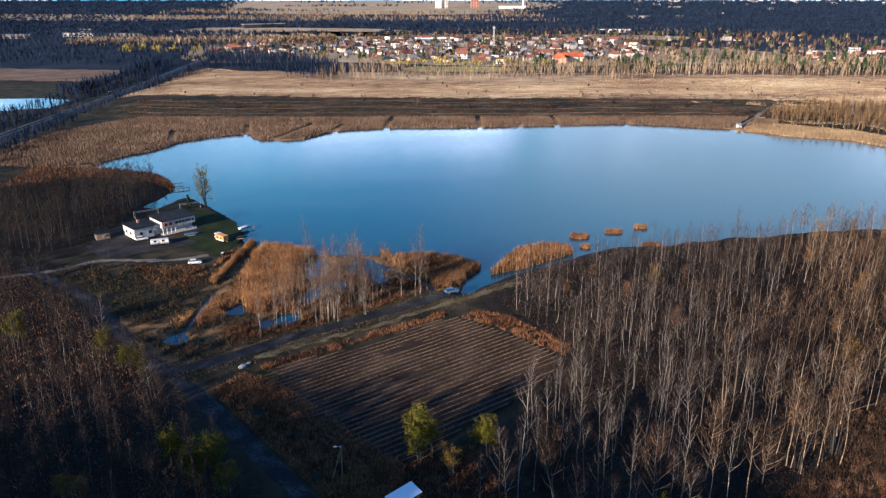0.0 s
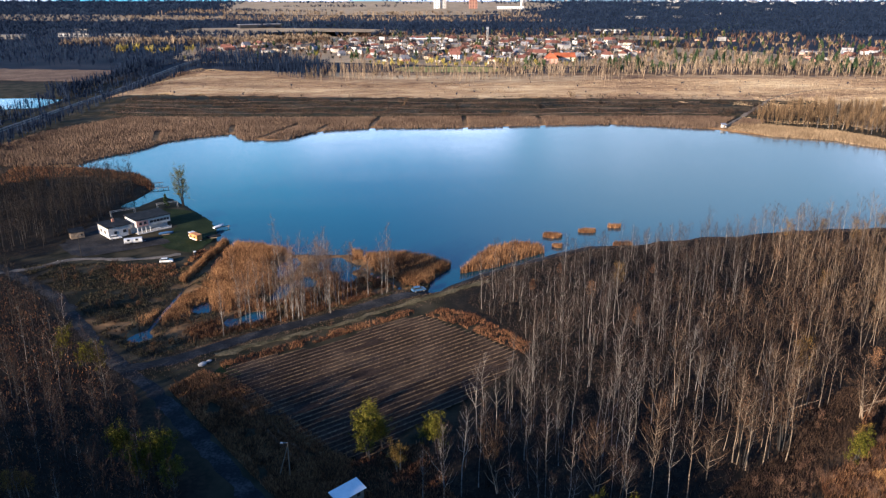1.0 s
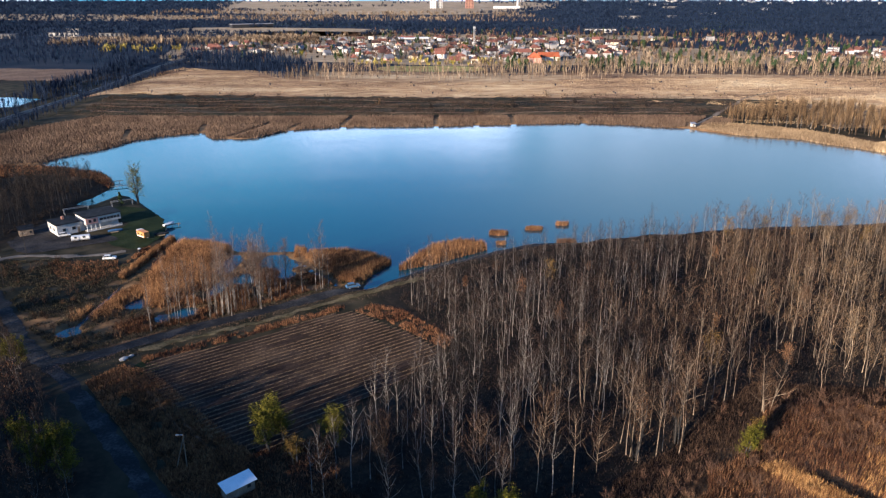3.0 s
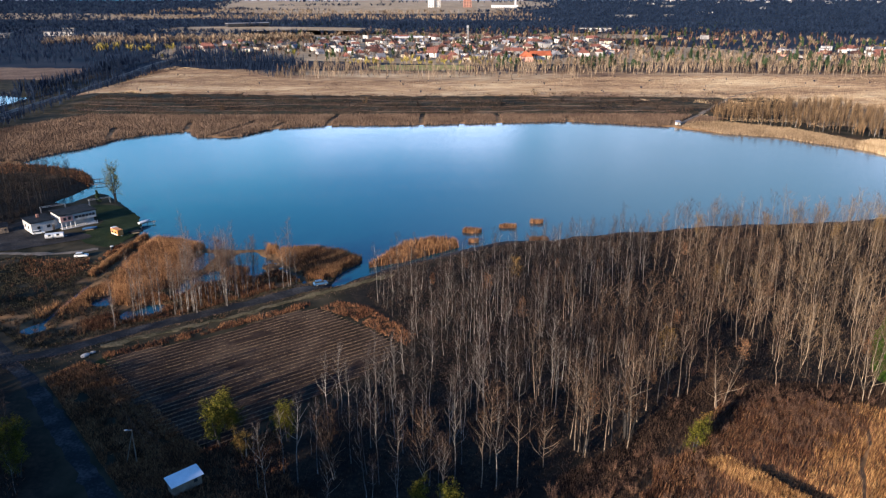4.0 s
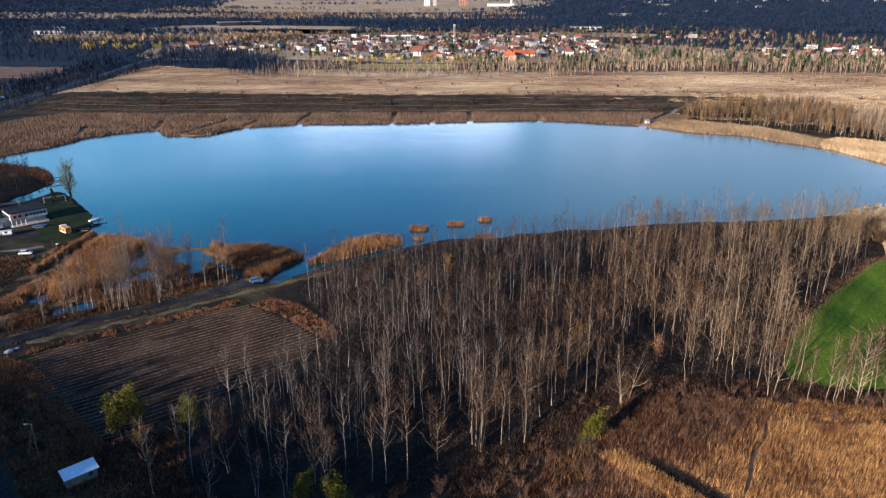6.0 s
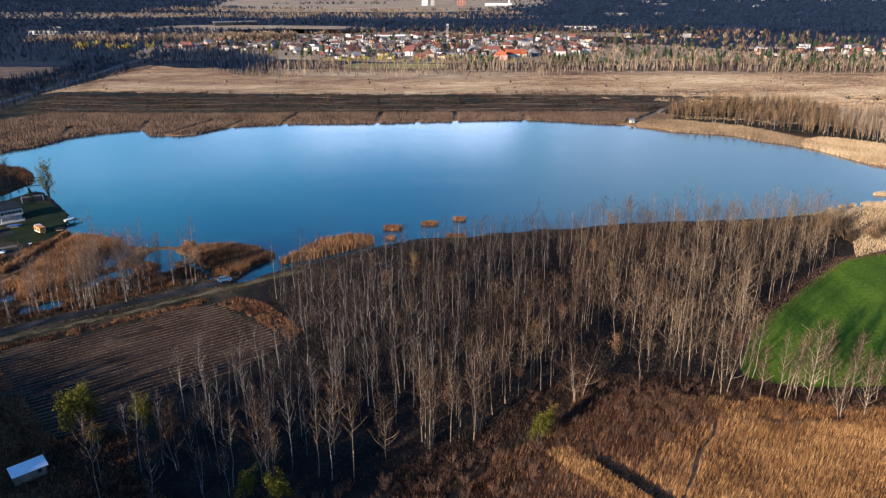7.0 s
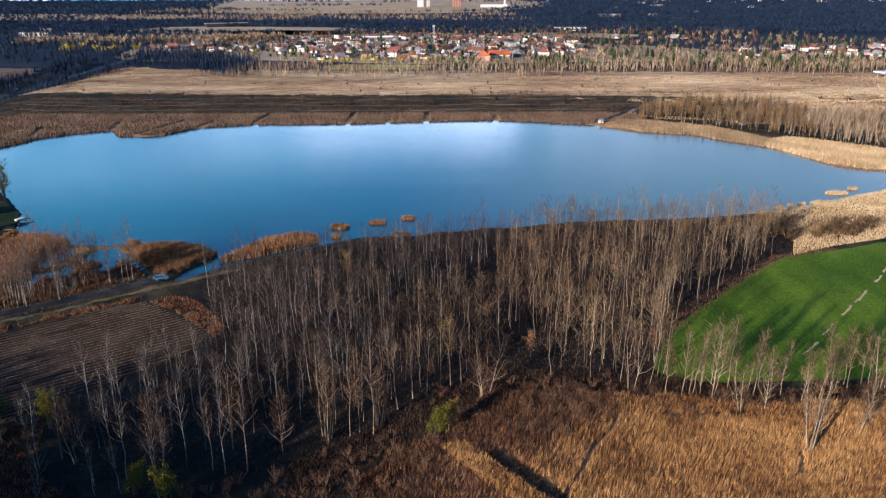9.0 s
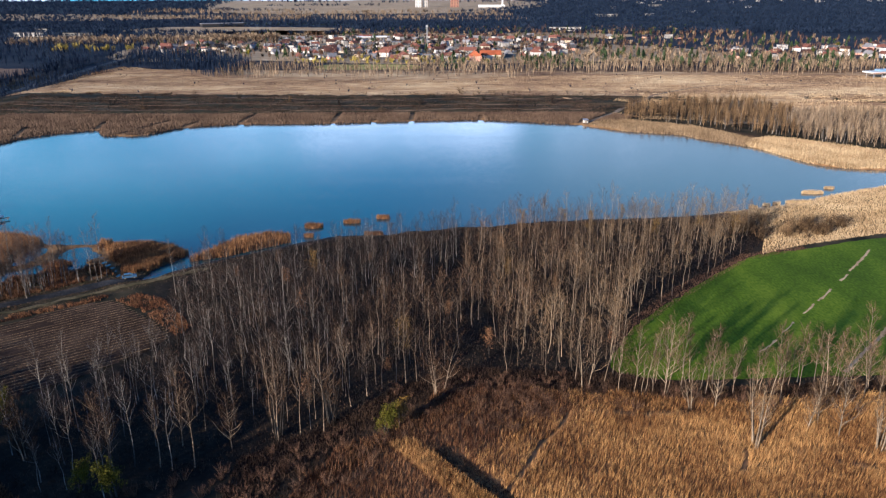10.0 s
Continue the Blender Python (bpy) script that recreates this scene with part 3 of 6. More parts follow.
def sheet(name, outline, z, mat, label, category, thick=0.0, step=2.0, jitter=0.25, seed=1, smooth=True):
    """A piece of level ground cover inside an outline, with uneven edges."""
    P = smooth_outline(outline, step, jitter, seed) if smooth else np.asarray(outline, float)
    bm = bmesh.new()
    f = bm.faces.new([bm.verts.new((x, y, z)) for x, y in P])
    if f.normal.z < 0:
        f.normal_flip()
    bmesh.ops.triangulate(bm, faces=[f])
    bm.normal_update()
    for g in bm.faces:
        if g.normal.z < 0:
            g.normal_flip()
    me = bpy.data.meshes.new(name)
    bm.to_mesh(me)
    bm.free()
    me.materials.append(mat)
    return tagged(new(name, me), label, category, kind="structure")


def strip(name, path, width, mat, label, category, rise=0.1, seed=1, rough=0.25, step=2.0, shape=None):
    """A road or track that follows the land along a line."""
    P = smooth_outline(path, step, 0.0, seed, closed=False)
    r = np.random.default_rng(seed)
    d = np.gradient(P, axis=0)
    d /= np.linalg.norm(d, axis=1)[:, None]
    nrm = np.stack([-d[:, 1], d[:, 0]], 1)
    cols = np.array(shape if shape else [-1, -0.5, 0, 0.5, 1], float)
    rows_ = []
    for c in cols:
        w = width / 2 * c + (r.normal(0, rough, len(P)) if abs(c) == 1 else 0)
        q = P + nrm * np.reshape(w, (-1, 1))
        rows_.append(np.column_stack([q, land_at(q) + rise * (1 if abs(c) < 1 else 0.4)]))
    V = np.concatenate(rows_)
    n, F = len(P), []
    for c in range(len(cols) - 1):
        i = np.arange(n - 1) + c * n
        F.append(np.stack([i, i + 1, i + n + 1], 1))
        F.append(np.stack([i, i + n + 1, i + n], 1))
    F = np.concatenate(F)[:, ::-1]
    return tagged(mesh_object(name, V, F, mat, smooth=True), label, category, kind="structure")


build_ground()

# ---- water ----
def water(name, x0, x1, y0, y1, label):
    V = [(x0, y0, 0), (x1, y0, 0), (x1, y1, 0), (x0, y1, 0)]
    tagged(mesh_object(name, V, [(0, 1, 2), (0, 2, 3)], M_WATER), label, "lake", kind="structure")


water("water_lake", -185, 340, 130, 478, "calm blue lake water with fine ripples")
water("water_pond", -450, -296, 484, 600, "pale pond water beside the railway")

# ---- roads, fields, banks ----
WIDE = list(np.linspace(-1, 1, 29))
strip("bank", [(-245, 528.5), (-100, 525.9), (50, 531.2), (180, 525.9), (250, 520.6)], 74, M_BANK, "terraced bank of dark scrub and grass", "bank", 0.12, 4, 1.5, 4.0, WIDE)
strip("plain", [(-258, 672), (-150, 664), (-50, 653.4), (175, 640.1), (420, 624.2), (640, 613.5)], 182, M_PLAIN, "open heath of tan and reddish dry grass", "heath", 0.22, 5, 4.5, 6.0, WIDE)
strip("slope", [(292, 508), (345, 492), (400, 470), (540, 440)], 118, M_PLAIN, "dry tan grass slope above the sunny shore", "slope", 0.17, 6, 2.5, 5.0, WIDE)
for off, w in ((502, 2.0), (520, 2.8), (543, 2.2)):
    strip("track", [(-225, off + 4), (-150, off - 2), (-60, off + 3), (30, off - 1), (120, off + 4), (205, off + 1)], w * 0.6, M_REED_FAR, "brown grassy track along a terrace", "track", 0.2, off, 0.4, 4.0)
strip("road_dirt", ROAD, 3.7, M_ROAD, "dark wet dirt road with puddles", "road", 0.1, 11, 0.35)
strip("road_dike", DIKE, 4.2, M_ROAD, "muddy dike road along the lake", "road", 0.1, 12, 0.3)
strip("road_yard", YARD_ROAD, 2.6, M_TRACK, "pale gravel lane to the yard", "road", 0.1, 13, 0.3)
strip("verge_dike", [(-46, 137.4), (-20, 154), (-6, 164.7), (9, 175), (24, 185.9)], 1.7, M_VERGE, "rough grassy verge beside the dike road", "verge", 0.16, 14, 0.4)
strip("track_shore", [(190, 450), (199, 464), (214, 487), (229, 507), (252, 538), (275, 567), (332, 613), (405, 624.2), (520, 629.5)], 2.6, M_TRACK, "sandy track from the far shore", "track", 0.3, 15, 0.5)
for k_, off_ in enumerate((0.0, 1.9)):
    strip("rut", [(x - 0.71 * off_, y - 0.7 * off_) for x, y in ((-42.5, 126.4), (-39.6, 123.4), (-32.6, 116.8), (-24.6, 106.4), (-16.4, 96.2))], 0.7, M_REED_FAR, "dry grassy wheel rut along the field", "rut", 0.14, 70 + k_, 0.2, 1.0)
sheet("corner_grass", [(-44.5, 126.5), (-42.4, 132.5), (-37, 128.6), (-39, 123.6)], LAND + 0.14, M_LAWN, "green grass at the corner of the field", "grass", jitter=0.4)
sheet("lawn", [(-106, 264.3), (-92, 261.6), (-79, 245.7), (-73, 229.7), (-76, 212.5), (-92, 223.1), (-91, 241.7), (-104, 252.3)], LAND + 0.12, M_LAWN, "short dark green lawn on the point", "lawn", jitter=0.3)
sheet("yard", [(-121, 244.4), (-124, 220.4), (-112, 208.5), (-98, 215.1), (-87, 223.1), (-96, 228.4), (-108, 225.8)], LAND + 0.13, M_BALLAST, "dark gravel yard beside the white building", "yard", jitter=0.3)
sheet("green_field", GREEN, LAND + 0.12, M_GREEN, "bright green field of young wheat", "field", jitter=0.3, seed=21)


def ploughed_field():
    """Ridges that run from the south-west edge to the north-east one."""
    u = np.array([43.5, 32.5]) / np.hypot(43.5, 32.5)
    v = np.array([-u[1], u[0]])
    o = np.array([-41.0, 128.0])
    P = smooth_outline(FIELD, 2.0, 0.2, 22)
    A, B = np.meshgrid(np.arange(-4, 96, 1.2), np.arange(-62, 10, 0.2))
    X, Y = o[0] + A * u[0] + B * v[0], o[1] + A * u[1] + B * v[1]
    row = B / 1.6 + 0.15 * wobble(A, B, 40, 31)
    Z = LAND + 0.22 + 0.2 * np.sin(2 * np.pi * row) + 0.05 * wobble(A, B, 2.2, 32)
    ok = inside(P, X, Y)
    n, m = X.shape
    i = (np.arange(n - 1)[:, None] * m + np.arange(m - 1)[None, :])
    keep = (ok[:-1, :-1] & ok[1:, 1:]).ravel()
    i = i.ravel()[keep]
    F = np.concatenate([np.stack([i, i + 1, i + m + 1], 1), np.stack([i, i + m + 1, i + m], 1)])
    ob = mesh_object("field_ploughed", np.stack([X.ravel(), Y.ravel(), Z.ravel()], 1), F, M_SOIL, smooth=True)
    tagged(ob, "dark brown ploughed field with parallel furrows", "field", kind="structure")


ploughed_field()


def stubble():
    """Pale crop residue lying along the ridges."""
    u = np.array([43.5, 32.5]) / np.hypot(43.5, 32.5)
    v = np.array([-u[1], u[0]])
    rr = np.random.default_rng(23)
    a, row = rr.uniform(-4, 96, 160000), np.floor(rr.uniform(-39, 6, 160000))
    b = (row + 0.25 + rr.normal(0, 0.05, 160000) - 0.15 * wobble(a, row * 1.6, 40, 31)) * 1.6
    q = np.array([-41.0, 128.0]) + a[:, None] * u + b[:, None] * v
    P = smooth_outline(FIELD, 2.0, 0.2, 22)
    q = q[inside(P, q[:, 0], q[:, 1]) & (wobble(a, b * 3, 30, 33) > -0.55)]
    V, F = flat_blades(np.column_stack([q, np.full(len(q), LAND + 0.4)]), 0.1, 0.12, rr, 1.4)
    tagged(mesh_object("stubble", V, F, M_GRASS), "pale stubble along the ridges of the field", "stubble", kind="stuff")


stubble()
for k, (x0, y0, x1, y1) in enumerate(((243, 203.2, 226, 183.3), (224, 180.6, 219, 175.3), (213, 168.7, 205, 160), (203, 158, 197, 151.4), (192, 146.1, 186, 139.4), (183, 135.5, 176, 128.8))):
    strip("strip_bare", [(x0, y0), ((x0 + x1) / 2 + 0.4, (y0 + y1) / 2), (x1, y1)], 0.75 - 0.06 * k, M_STRAW, "bare straw-coloured streak in the wheat", "bare strip", 0.22, 50 + k, 0.13, 1.0)
strip("strip_bare", [(192, 118.9), (199, 126.2), (207, 134.1), (220, 147.4), (236, 163.3)], 1.0, M_STRAW, "bare straw-coloured streak in the wheat", "bare strip", 0.22, 61, 0.16, 1.0)

# railway and far lanes
strip("far_field", [(-640, 760), (-480, 745), (-330, 732)], 86, M_REED_FAR, "brown reed meadow beyond the railway", "field", 0.35, 71, 2.5, 6.0, WIDE)
strip("railway_bed", [(-238, 239), (-252, 345.3), (-262, 425), (-270, 597.6), (-278, 916.3), (-285, 1195.2)], 13, M_BALLAST, "dark ballast of a railway line", "railway", 0.5, 16, 0.5, 8.0)
for off in (-3.1, -1.6, 1.6, 3.1):
    strip("rail", [(-238 + off, 180), (-252 + off, 260), (-262 + off, 320), (-270 + off, 450), (-278 + off, 690), (-285 + off, 900)], 0.16, M_STEEL_RAIL, "rusty steel rail on dark ballast", "rail", 0.75, 17, 0.0, 8.0)
strip("road_rail", [(-258, 239), (-274, 347.9), (-286, 438.2), (-296, 610.9), (-304, 916.3), (-310, 1195.2)], 5.0, M_BALLAST, "asphalt lane beside the railway", "road", 0.4, 18, 0.3, 8.0)
for k, (pts, mt, lb) in enumerate((
        ([(-30, 754.3), (60, 751.6), (62, 796.8), (-34, 799.5)], M_MEADOW_FAR, "sunlit green meadow below the village"),
        ([(-520, 1460.8), (-120, 1341.3), (-100, 1567), (-480, 1646.7)], M_FARFIELD, "pale stubble field beyond the village"),
        ([(210, 1301.4), (380, 1248.3), (420, 1341.3), (240, 1407.7)], M_FARFIELD, "pale meadow beside the far houses"),
        ([(-1500, 2191.2), (-800, 1992), (-700, 2390.4), (-1500, 2523.2)], M_FARFIELD, "far open field among woods"),
        ([(-820, 2950), (-600, 2560), (-200, 2500), (180, 2600), (560, 3600), (500, 4900), (-1300, 5200)], M_FARFIELD, "distant pale sunlit farmland"),
        ([(-320, 905), (-100, 850), (60, 806), (280, 830), (440, 850), (430, 1010), (240, 1180), (90, 1390), (-330, 1470)], M_FARFIELD, "tan rough grass round the houses"),
        ([(-380, 1779.5), (-150, 1713.1), (-140, 1766.2), (-370, 1845.9)], M_LAWN, "far strip of green pasture"),
        ([(620, 1766.2), (760, 1739.7), (780, 1819.4), (640, 1845.9)], M_LAWN, "far strip of green pasture"))):
    sheet("far_field", pts, 4.85 if pts[0][0] > -500 or pts[0][1] > 600 else 0.9, mt, lb, "field", step=12.0, jitter=2.0, seed=70 + k)


# ---- trees ----
def tree_geo(r, H, r0, lo, spread, limbs, twigs, up=0.9, wander=0.25, sides=5, stems=1, twig_len=1.5, twig_w=0.05, leaf=0, leaf_size=0.3, lean=0.04, limb=0.42):
    """Trunk, crown and leaves of one bare tree as triangle arrays: limbs leave the trunk from lo of its height upward."""
    T, C = Geo(), Geo()
    tb, tt, lp, sb, st = [], [], [], [], []
    for s in range(stems):
        az, tilt = r.uniform(0, 2 * np.pi), (0.0 if stems == 1 else r.uniform(0.06, 0.22)) + r.uniform(0, lean)
        h = H * (1 if s == 0 else r.uniform(0.7, 1.0))
        foot = np.array([np.cos(az), np.sin(az), 0]) * (0 if stems == 1 else r.uniform(0.3, 1.0))
        ts = np.linspace(0, 1, 7)
        path = np.stack([foot[0] + np.cos(az) * tilt * ts * h, foot[1] + np.sin(az) * tilt * ts * h, ts * h], 1)
        path[1:, :2] += np.cumsum(r.normal(0, wander * h / 60, (6, 2)), 0)
        path[0, 2] = -0.3
        rad = r0 * (1 - ts) ** 1.1 + 0.02
        rad[0] *= 1.25
        T.tube(path, rad, sides)
        n = max(3, limbs // stems)
        for k in range(n):
            u = lo + (0.97 - lo) * ((k + r.uniform(0, 1)) / n)
            p = np.array([np.interp(u, ts, path[:, j]) for j in range(3)])
            a = k * 2.4 + r.uniform(-0.5, 0.5) + s
            el = up + r.normal(0, 0.16)
            L = spread * h * (0.35 + 0.65 * (1 - u) / (1 - lo + 1e-6)) * r.uniform(0.6, 1.15)
            d = np.array([np.cos(a) * np.cos(el), np.sin(a) * np.cos(el), np.sin(el)])
            q1 = p + d * L * 0.5
            d2 = d + np.array([r.normal(0, 0.2), r.normal(0, 0.2), 0.35])
            d2 /= np.linalg.norm(d2)
            q2 = q1 + d2 * L * 0.5
            rr = max(0.022, r0 * limb * (1 - u) + 0.018)
            T.tube([p, q1, q2], [rr, rr * 0.65, 0.012], 3)
            m = max(2, twigs // (n * stems))
            forks = []
            for j in range(max(2, m // 5)):
                f = 0.25 + 0.7 * (j + r.uniform(0, 1)) / max(2, m // 5)
                b = p + (q1 - p) * f * 2 if f < 0.5 else q1 + (q2 - q1) * (f - 0.5) * 2
                e = d * 0.7 + r.normal(0, 0.42, 3) + np.array([0, 0, 0.4])
                e *= L * r.uniform(0.3, 0.5) / np.linalg.norm(e)
                forks.append((b, e))
                sb.append(b)
                st.append(b + e)
            for j in range(m):
                b, e = forks[j % len(forks)]
                b = b + e * r.uniform(0.15, 1.0)
                dd = e / np.linalg.norm(e) * 0.6 + r.normal(0, 0.45, 3) + np.array([0, 0, 0.35])
                dd /= np.linalg.norm(dd)
                tb.append(b)
                tt.append(b + dd * r.uniform(0.5, 1.0) * twig_len)
                if leaf:
                    lp += [b + dd * twig_len * r.uniform(0.1, 1.1) + r.normal(0, 0.18, 3) for _ in range(leaf)]
    V, F = blades(sb, st, twig_w * 2.0, r)
    C.add(V, F)
    V, F = blades(tb, tt, twig_w, r)
    C.add(V, F)
    out = [T.arrays(), C.arrays()]
    if leaf:
        lp = np.array(lp)
        out.append(blades(lp, lp + r.normal(0, leaf_size, lp.shape), leaf_size, r))
    return out


def bush_geo(r, H, W, stems, twigs, w=0.05):
    C, tb, tt = Geo(), [], []
    for s in range(stems):
        a, R = r.uniform(0, 2 * np.pi), W * r.uniform(0.15, 0.6)
        h = H * r.uniform(0.55, 1)
        p0 = np.array([np.cos(a), np.sin(a), 0]) * R * 0.3
        p1 = np.array([np.cos(a) * R * 0.7, np.sin(a) * R * 0.7, h * 0.55])
        p2 = np.array([np.cos(a) * R * 1.2, np.sin(a) * R * 1.2, h])
        C.tube([p0, p1, p2], [0.05, 0.03, 0.01], 3)
        for j in range(twigs):
            f = r.uniform(0.15, 1)
            b = p0 + (p1 - p0) * f * 2 if f < 0.5 else p1 + (p2 - p1) * (f - 0.5) * 2
            d = r.normal(0, 0.6, 3) + np.array([0, 0, 0.6])
            tb.append(b)
            tt.append(b + d / np.linalg.norm(d) * H * 0.28 * r.uniform(0.5, 1.2))
    V, F = blades(tb, tt, w, r)
    C.add(V, F)
    return C.arrays()


def join(models, places, r, zs, smin=0.8, smax=1.15, size=None):
    """Copies of triangle models at many places in one pair of arrays per model slot."""
    slots = len(models[0])
    out = [([], [], 0) for _ in range(slots)]
    pick = r.integers(0, len(models), len(places))
    ang, sc = r.uniform(0, 2 * np.pi, len(places)), r.uniform(smin, smax, len(places))
    if size is not None:
        sc = sc * size(places[:, 0], places[:, 1])
    for i, (x, y) in enumerate(places):
        c, s = np.cos(ang[i]) * sc[i], np.sin(ang[i]) * sc[i]
        A = np.array([[c, -s, 0], [s, c, 0], [0, 0, sc[i]]])
        for k, (V, F) in enumerate(models[pick[i]]):
            vs, fs, n = out[k]
            vs.append(V @ A.T + (x, y, zs[i]))
            fs.append(F + n)
            out[k] = (vs, fs, n + len(V))
    return [(np.concatenate(a), np.concatenate(b)) for a, b, _ in out]


def stuff(name, slots, mats, label, category, names=("trunks", "crowns", "leaves")):
    """Many plants too many to count, one thing with a mesh for wood, one for twigs."""
    top = tagged(new(name), label, category, kind="stuff")
    for (V, F), m, nm in zip(slots, mats, names):
        mesh_object(nm, V, F, m, top)["kind"] = "stuff"
    return top


def models_as_things(name, models, mats, label, category, group, names=("trunk", "crown", "leaves")):
    """The first of each model as a thing with parts; later ones are copies of it."""
    out = []
    for md in models:
        top = tagged(new(name), label, category, group)
        for (V, F), m, nm in zip(md, mats, names):
            mesh_object(nm, V, F, m, top)
        out.append([top, False])
    return out


def plant(protos, places, r, smin=0.85, smax=1.12, size=None):
    for i, q in enumerate(np.asarray(places, float)):
        p = protos[i % len(protos)] if i < len(protos) else protos[r.integers(0, len(protos))]
        s = r.uniform(smin, smax) * (1 if size is None else float(size(q[0], q[1])))
        z = float(land_at(q[None, :2])[0])
        m = pose(q[0], q[1], z - 0.05, 0, 0, r.uniform(0, 478.1)) @ Matrix.Scale(s, 4)
        if not p[1]:
            p[0].matrix_world = m
            p[1] = True
        else:
            t = copy_thing(p[0], m)
            t.matrix_world = m


r = np.random.default_rng(11)
POPLAR = [tree_geo(r, r.uniform(14, 20), r.uniform(0.075, 0.12), r.uniform(0.35, 0.55), 0.29, 28, 320, 0.95, wander=0.7, twig_len=1.4, twig_w=0.022, lean=r.uniform(0, 0.1), limb=0.34) for _ in range(16)]
POPLAR_LOW = [tree_geo(r, r.uniform(13, 19.5), r.uniform(0.055, 0.095), r.uniform(0.28, 0.5), 0.31, 16, 220, 0.9, wander=0.7, sides=4, twig_len=1.6, twig_w=0.036, limb=0.36, lean=r.uniform(0, 0.1)) for _ in range(16)]
OPEN_TREE = [tree_geo(r, r.uniform(11, 16), r.uniform(0.075, 0.1), 0.16, 0.46, 40, 600, 0.85, stems=int(r.integers(1, 4)), twig_len=1.5, twig_w=0.038, limb=0.55, lean=0.1) for _ in range(7)]
CLUMP = [tree_geo(r, r.uniform(14, 17), 0.12, 0.3, 0.26, 64, 900, 0.9, limb=0.5, stems=8, twig_len=1.5, twig_w=0.045) for _ in range(3)]
BIRCH = [tree_geo(r, r.uniform(13, 19), r.uniform(0.055, 0.085), 0.34, 0.2, 22, 320, 0.85, wander=0.6, twig_len=1.5, twig_w=0.025, lean=0.1) for _ in range(6)]
BIRCH_LOW = [tree_geo(r, r.uniform(9, 15), r.uniform(0.06, 0.1), 0.3, 0.28, 8, 120, 0.85, wander=0.5, sides=4, twig_len=1.9, twig_w=0.055) for _ in range(8)]
WILLOW = [tree_geo(r, r.uniform(6.5, 9), 0.16, 0.2, 0.42, 26, 260, 0.75, stems=3, twig_len=1.2, twig_w=0.03, leaf=14, leaf_size=0.15) for _ in range(4)]
BUSH_LOW = [[bush_geo(r, r.uniform(1.5, 3.2), r.uniform(2, 3.5), 7, 8, 0.09)] for _ in range(5)]
BUSH = [[bush_geo(r, r.uniform(1.5, 3.2), r.uniform(2, 3.5), 14, 12)] for _ in range(5)]

# the poplar wood on the camera's side of the lake


def wood_size(x, y):
    """Lower towards the dike, tall again beside the green field."""
    return 0.95 - 0.24 * np.clip((y - 139) / 66, 0, 1) * np.clip((125 - x) / 50, 0, 1) - 0.12 * np.clip((y - 160) / 53, 0, 1)


q = spaced(FOREST, 3.85, r)
gap_ = wobble(q[:, 0], q[:, 1], 38, 41)
q = q[(gap_ > -0.42) & (along(DIKE, q[:, 0], q[:, 1]) > 4)]
thin = np.clip((116 - q[:, 1]) / 24, 0, 1) * np.clip((98 - q[:, 0]) / 12, 0, 1)
q = q[r.uniform(0, 1, len(q)) > 0.55 * thin]
near = (q[:, 1] < 118) & (q[:, 0] > 2) & (q[:, 0] < 96)
ids = np.flatnonzero(near)
r.shuffle(ids)
pick = ids[:290]
mask = np.zeros(len(q), bool)
mask[pick] = True
def east_of(p, edge):
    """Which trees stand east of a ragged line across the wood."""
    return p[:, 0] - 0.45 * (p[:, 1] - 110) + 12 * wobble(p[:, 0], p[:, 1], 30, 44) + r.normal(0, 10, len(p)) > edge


# One wood in three tones: shade coloured in westwards, sunlight eastwards.
near_q = q[mask]
sel_ = east_of(near_q, 62)
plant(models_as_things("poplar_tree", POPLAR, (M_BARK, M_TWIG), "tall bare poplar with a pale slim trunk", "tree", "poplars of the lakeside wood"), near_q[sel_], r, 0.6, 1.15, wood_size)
plant(models_as_things("alder_tree", POPLAR[::-1], (M_BARK_SHADE, M_TWIG_SHADE), "tall bare poplar coloured darker for the shaded part of the wood", "tree", "alders of the lakeside wood"), near_q[~sel_], r, 0.6, 1.15, wood_size)
rest = q[~mask]
scr_n = np.concatenate([scatter([(-200, 306), (-150, 318), (-128, 306), (-118, 292), (-124, 280), (-150, 290), (-190, 292)], 130, r), scatter([(-123, 268), (-126, 230), (-134, 230), (-132, 268)], 40, r)])
east, mid = east_of(rest, 106), east_of(rest, 64)
for name_, sel_, mats_, label_ in (("aspen_stand", east, (M_BARK_PALE, M_TWIG_PALE), "dense stand of pale bare poplars by the field, coloured as sunlit"), ("poplar_wood", mid & ~east, (M_BARK, M_TWIG), "dense wood of slim bare poplars"),
                                   ("alder_wood", ~mid & ~east, (M_BARK_SHADE, M_TWIG_SHADE), "dense wood of slim poplars in shaded colours")):
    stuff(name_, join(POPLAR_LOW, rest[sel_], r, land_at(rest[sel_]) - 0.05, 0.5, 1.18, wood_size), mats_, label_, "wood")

# trees that stand apart at the wood's edge and along the green field
# SHADY trees and three clumps get darker bark to imitate shade there.
SHADY = [(97.7, 108.9), (58, 89), (48, 90), (36, 82), (20, 85), (98, 110)]
EDGE = [(171.9, 95.7), (175.6, 97.8), (177.3, 92.8), (156.4, 103.2), (151.7, 103.2), (130.6, 112.5), (147.3, 108.9)]
EDGE += [(140 + 4.4 * k + r.uniform(-1.5, 1.5), 110 + 0.05 * k + r.uniform(-2.5, 3.0)) for k in range(10, 22, 2)]
plant(models_as_things("edge_tree", OPEN_TREE[:6], (M_BARK, M_TWIG), "brown spreading tree at the wood's foot", "tree", "trees at the wood's edge"), SHADY, r)
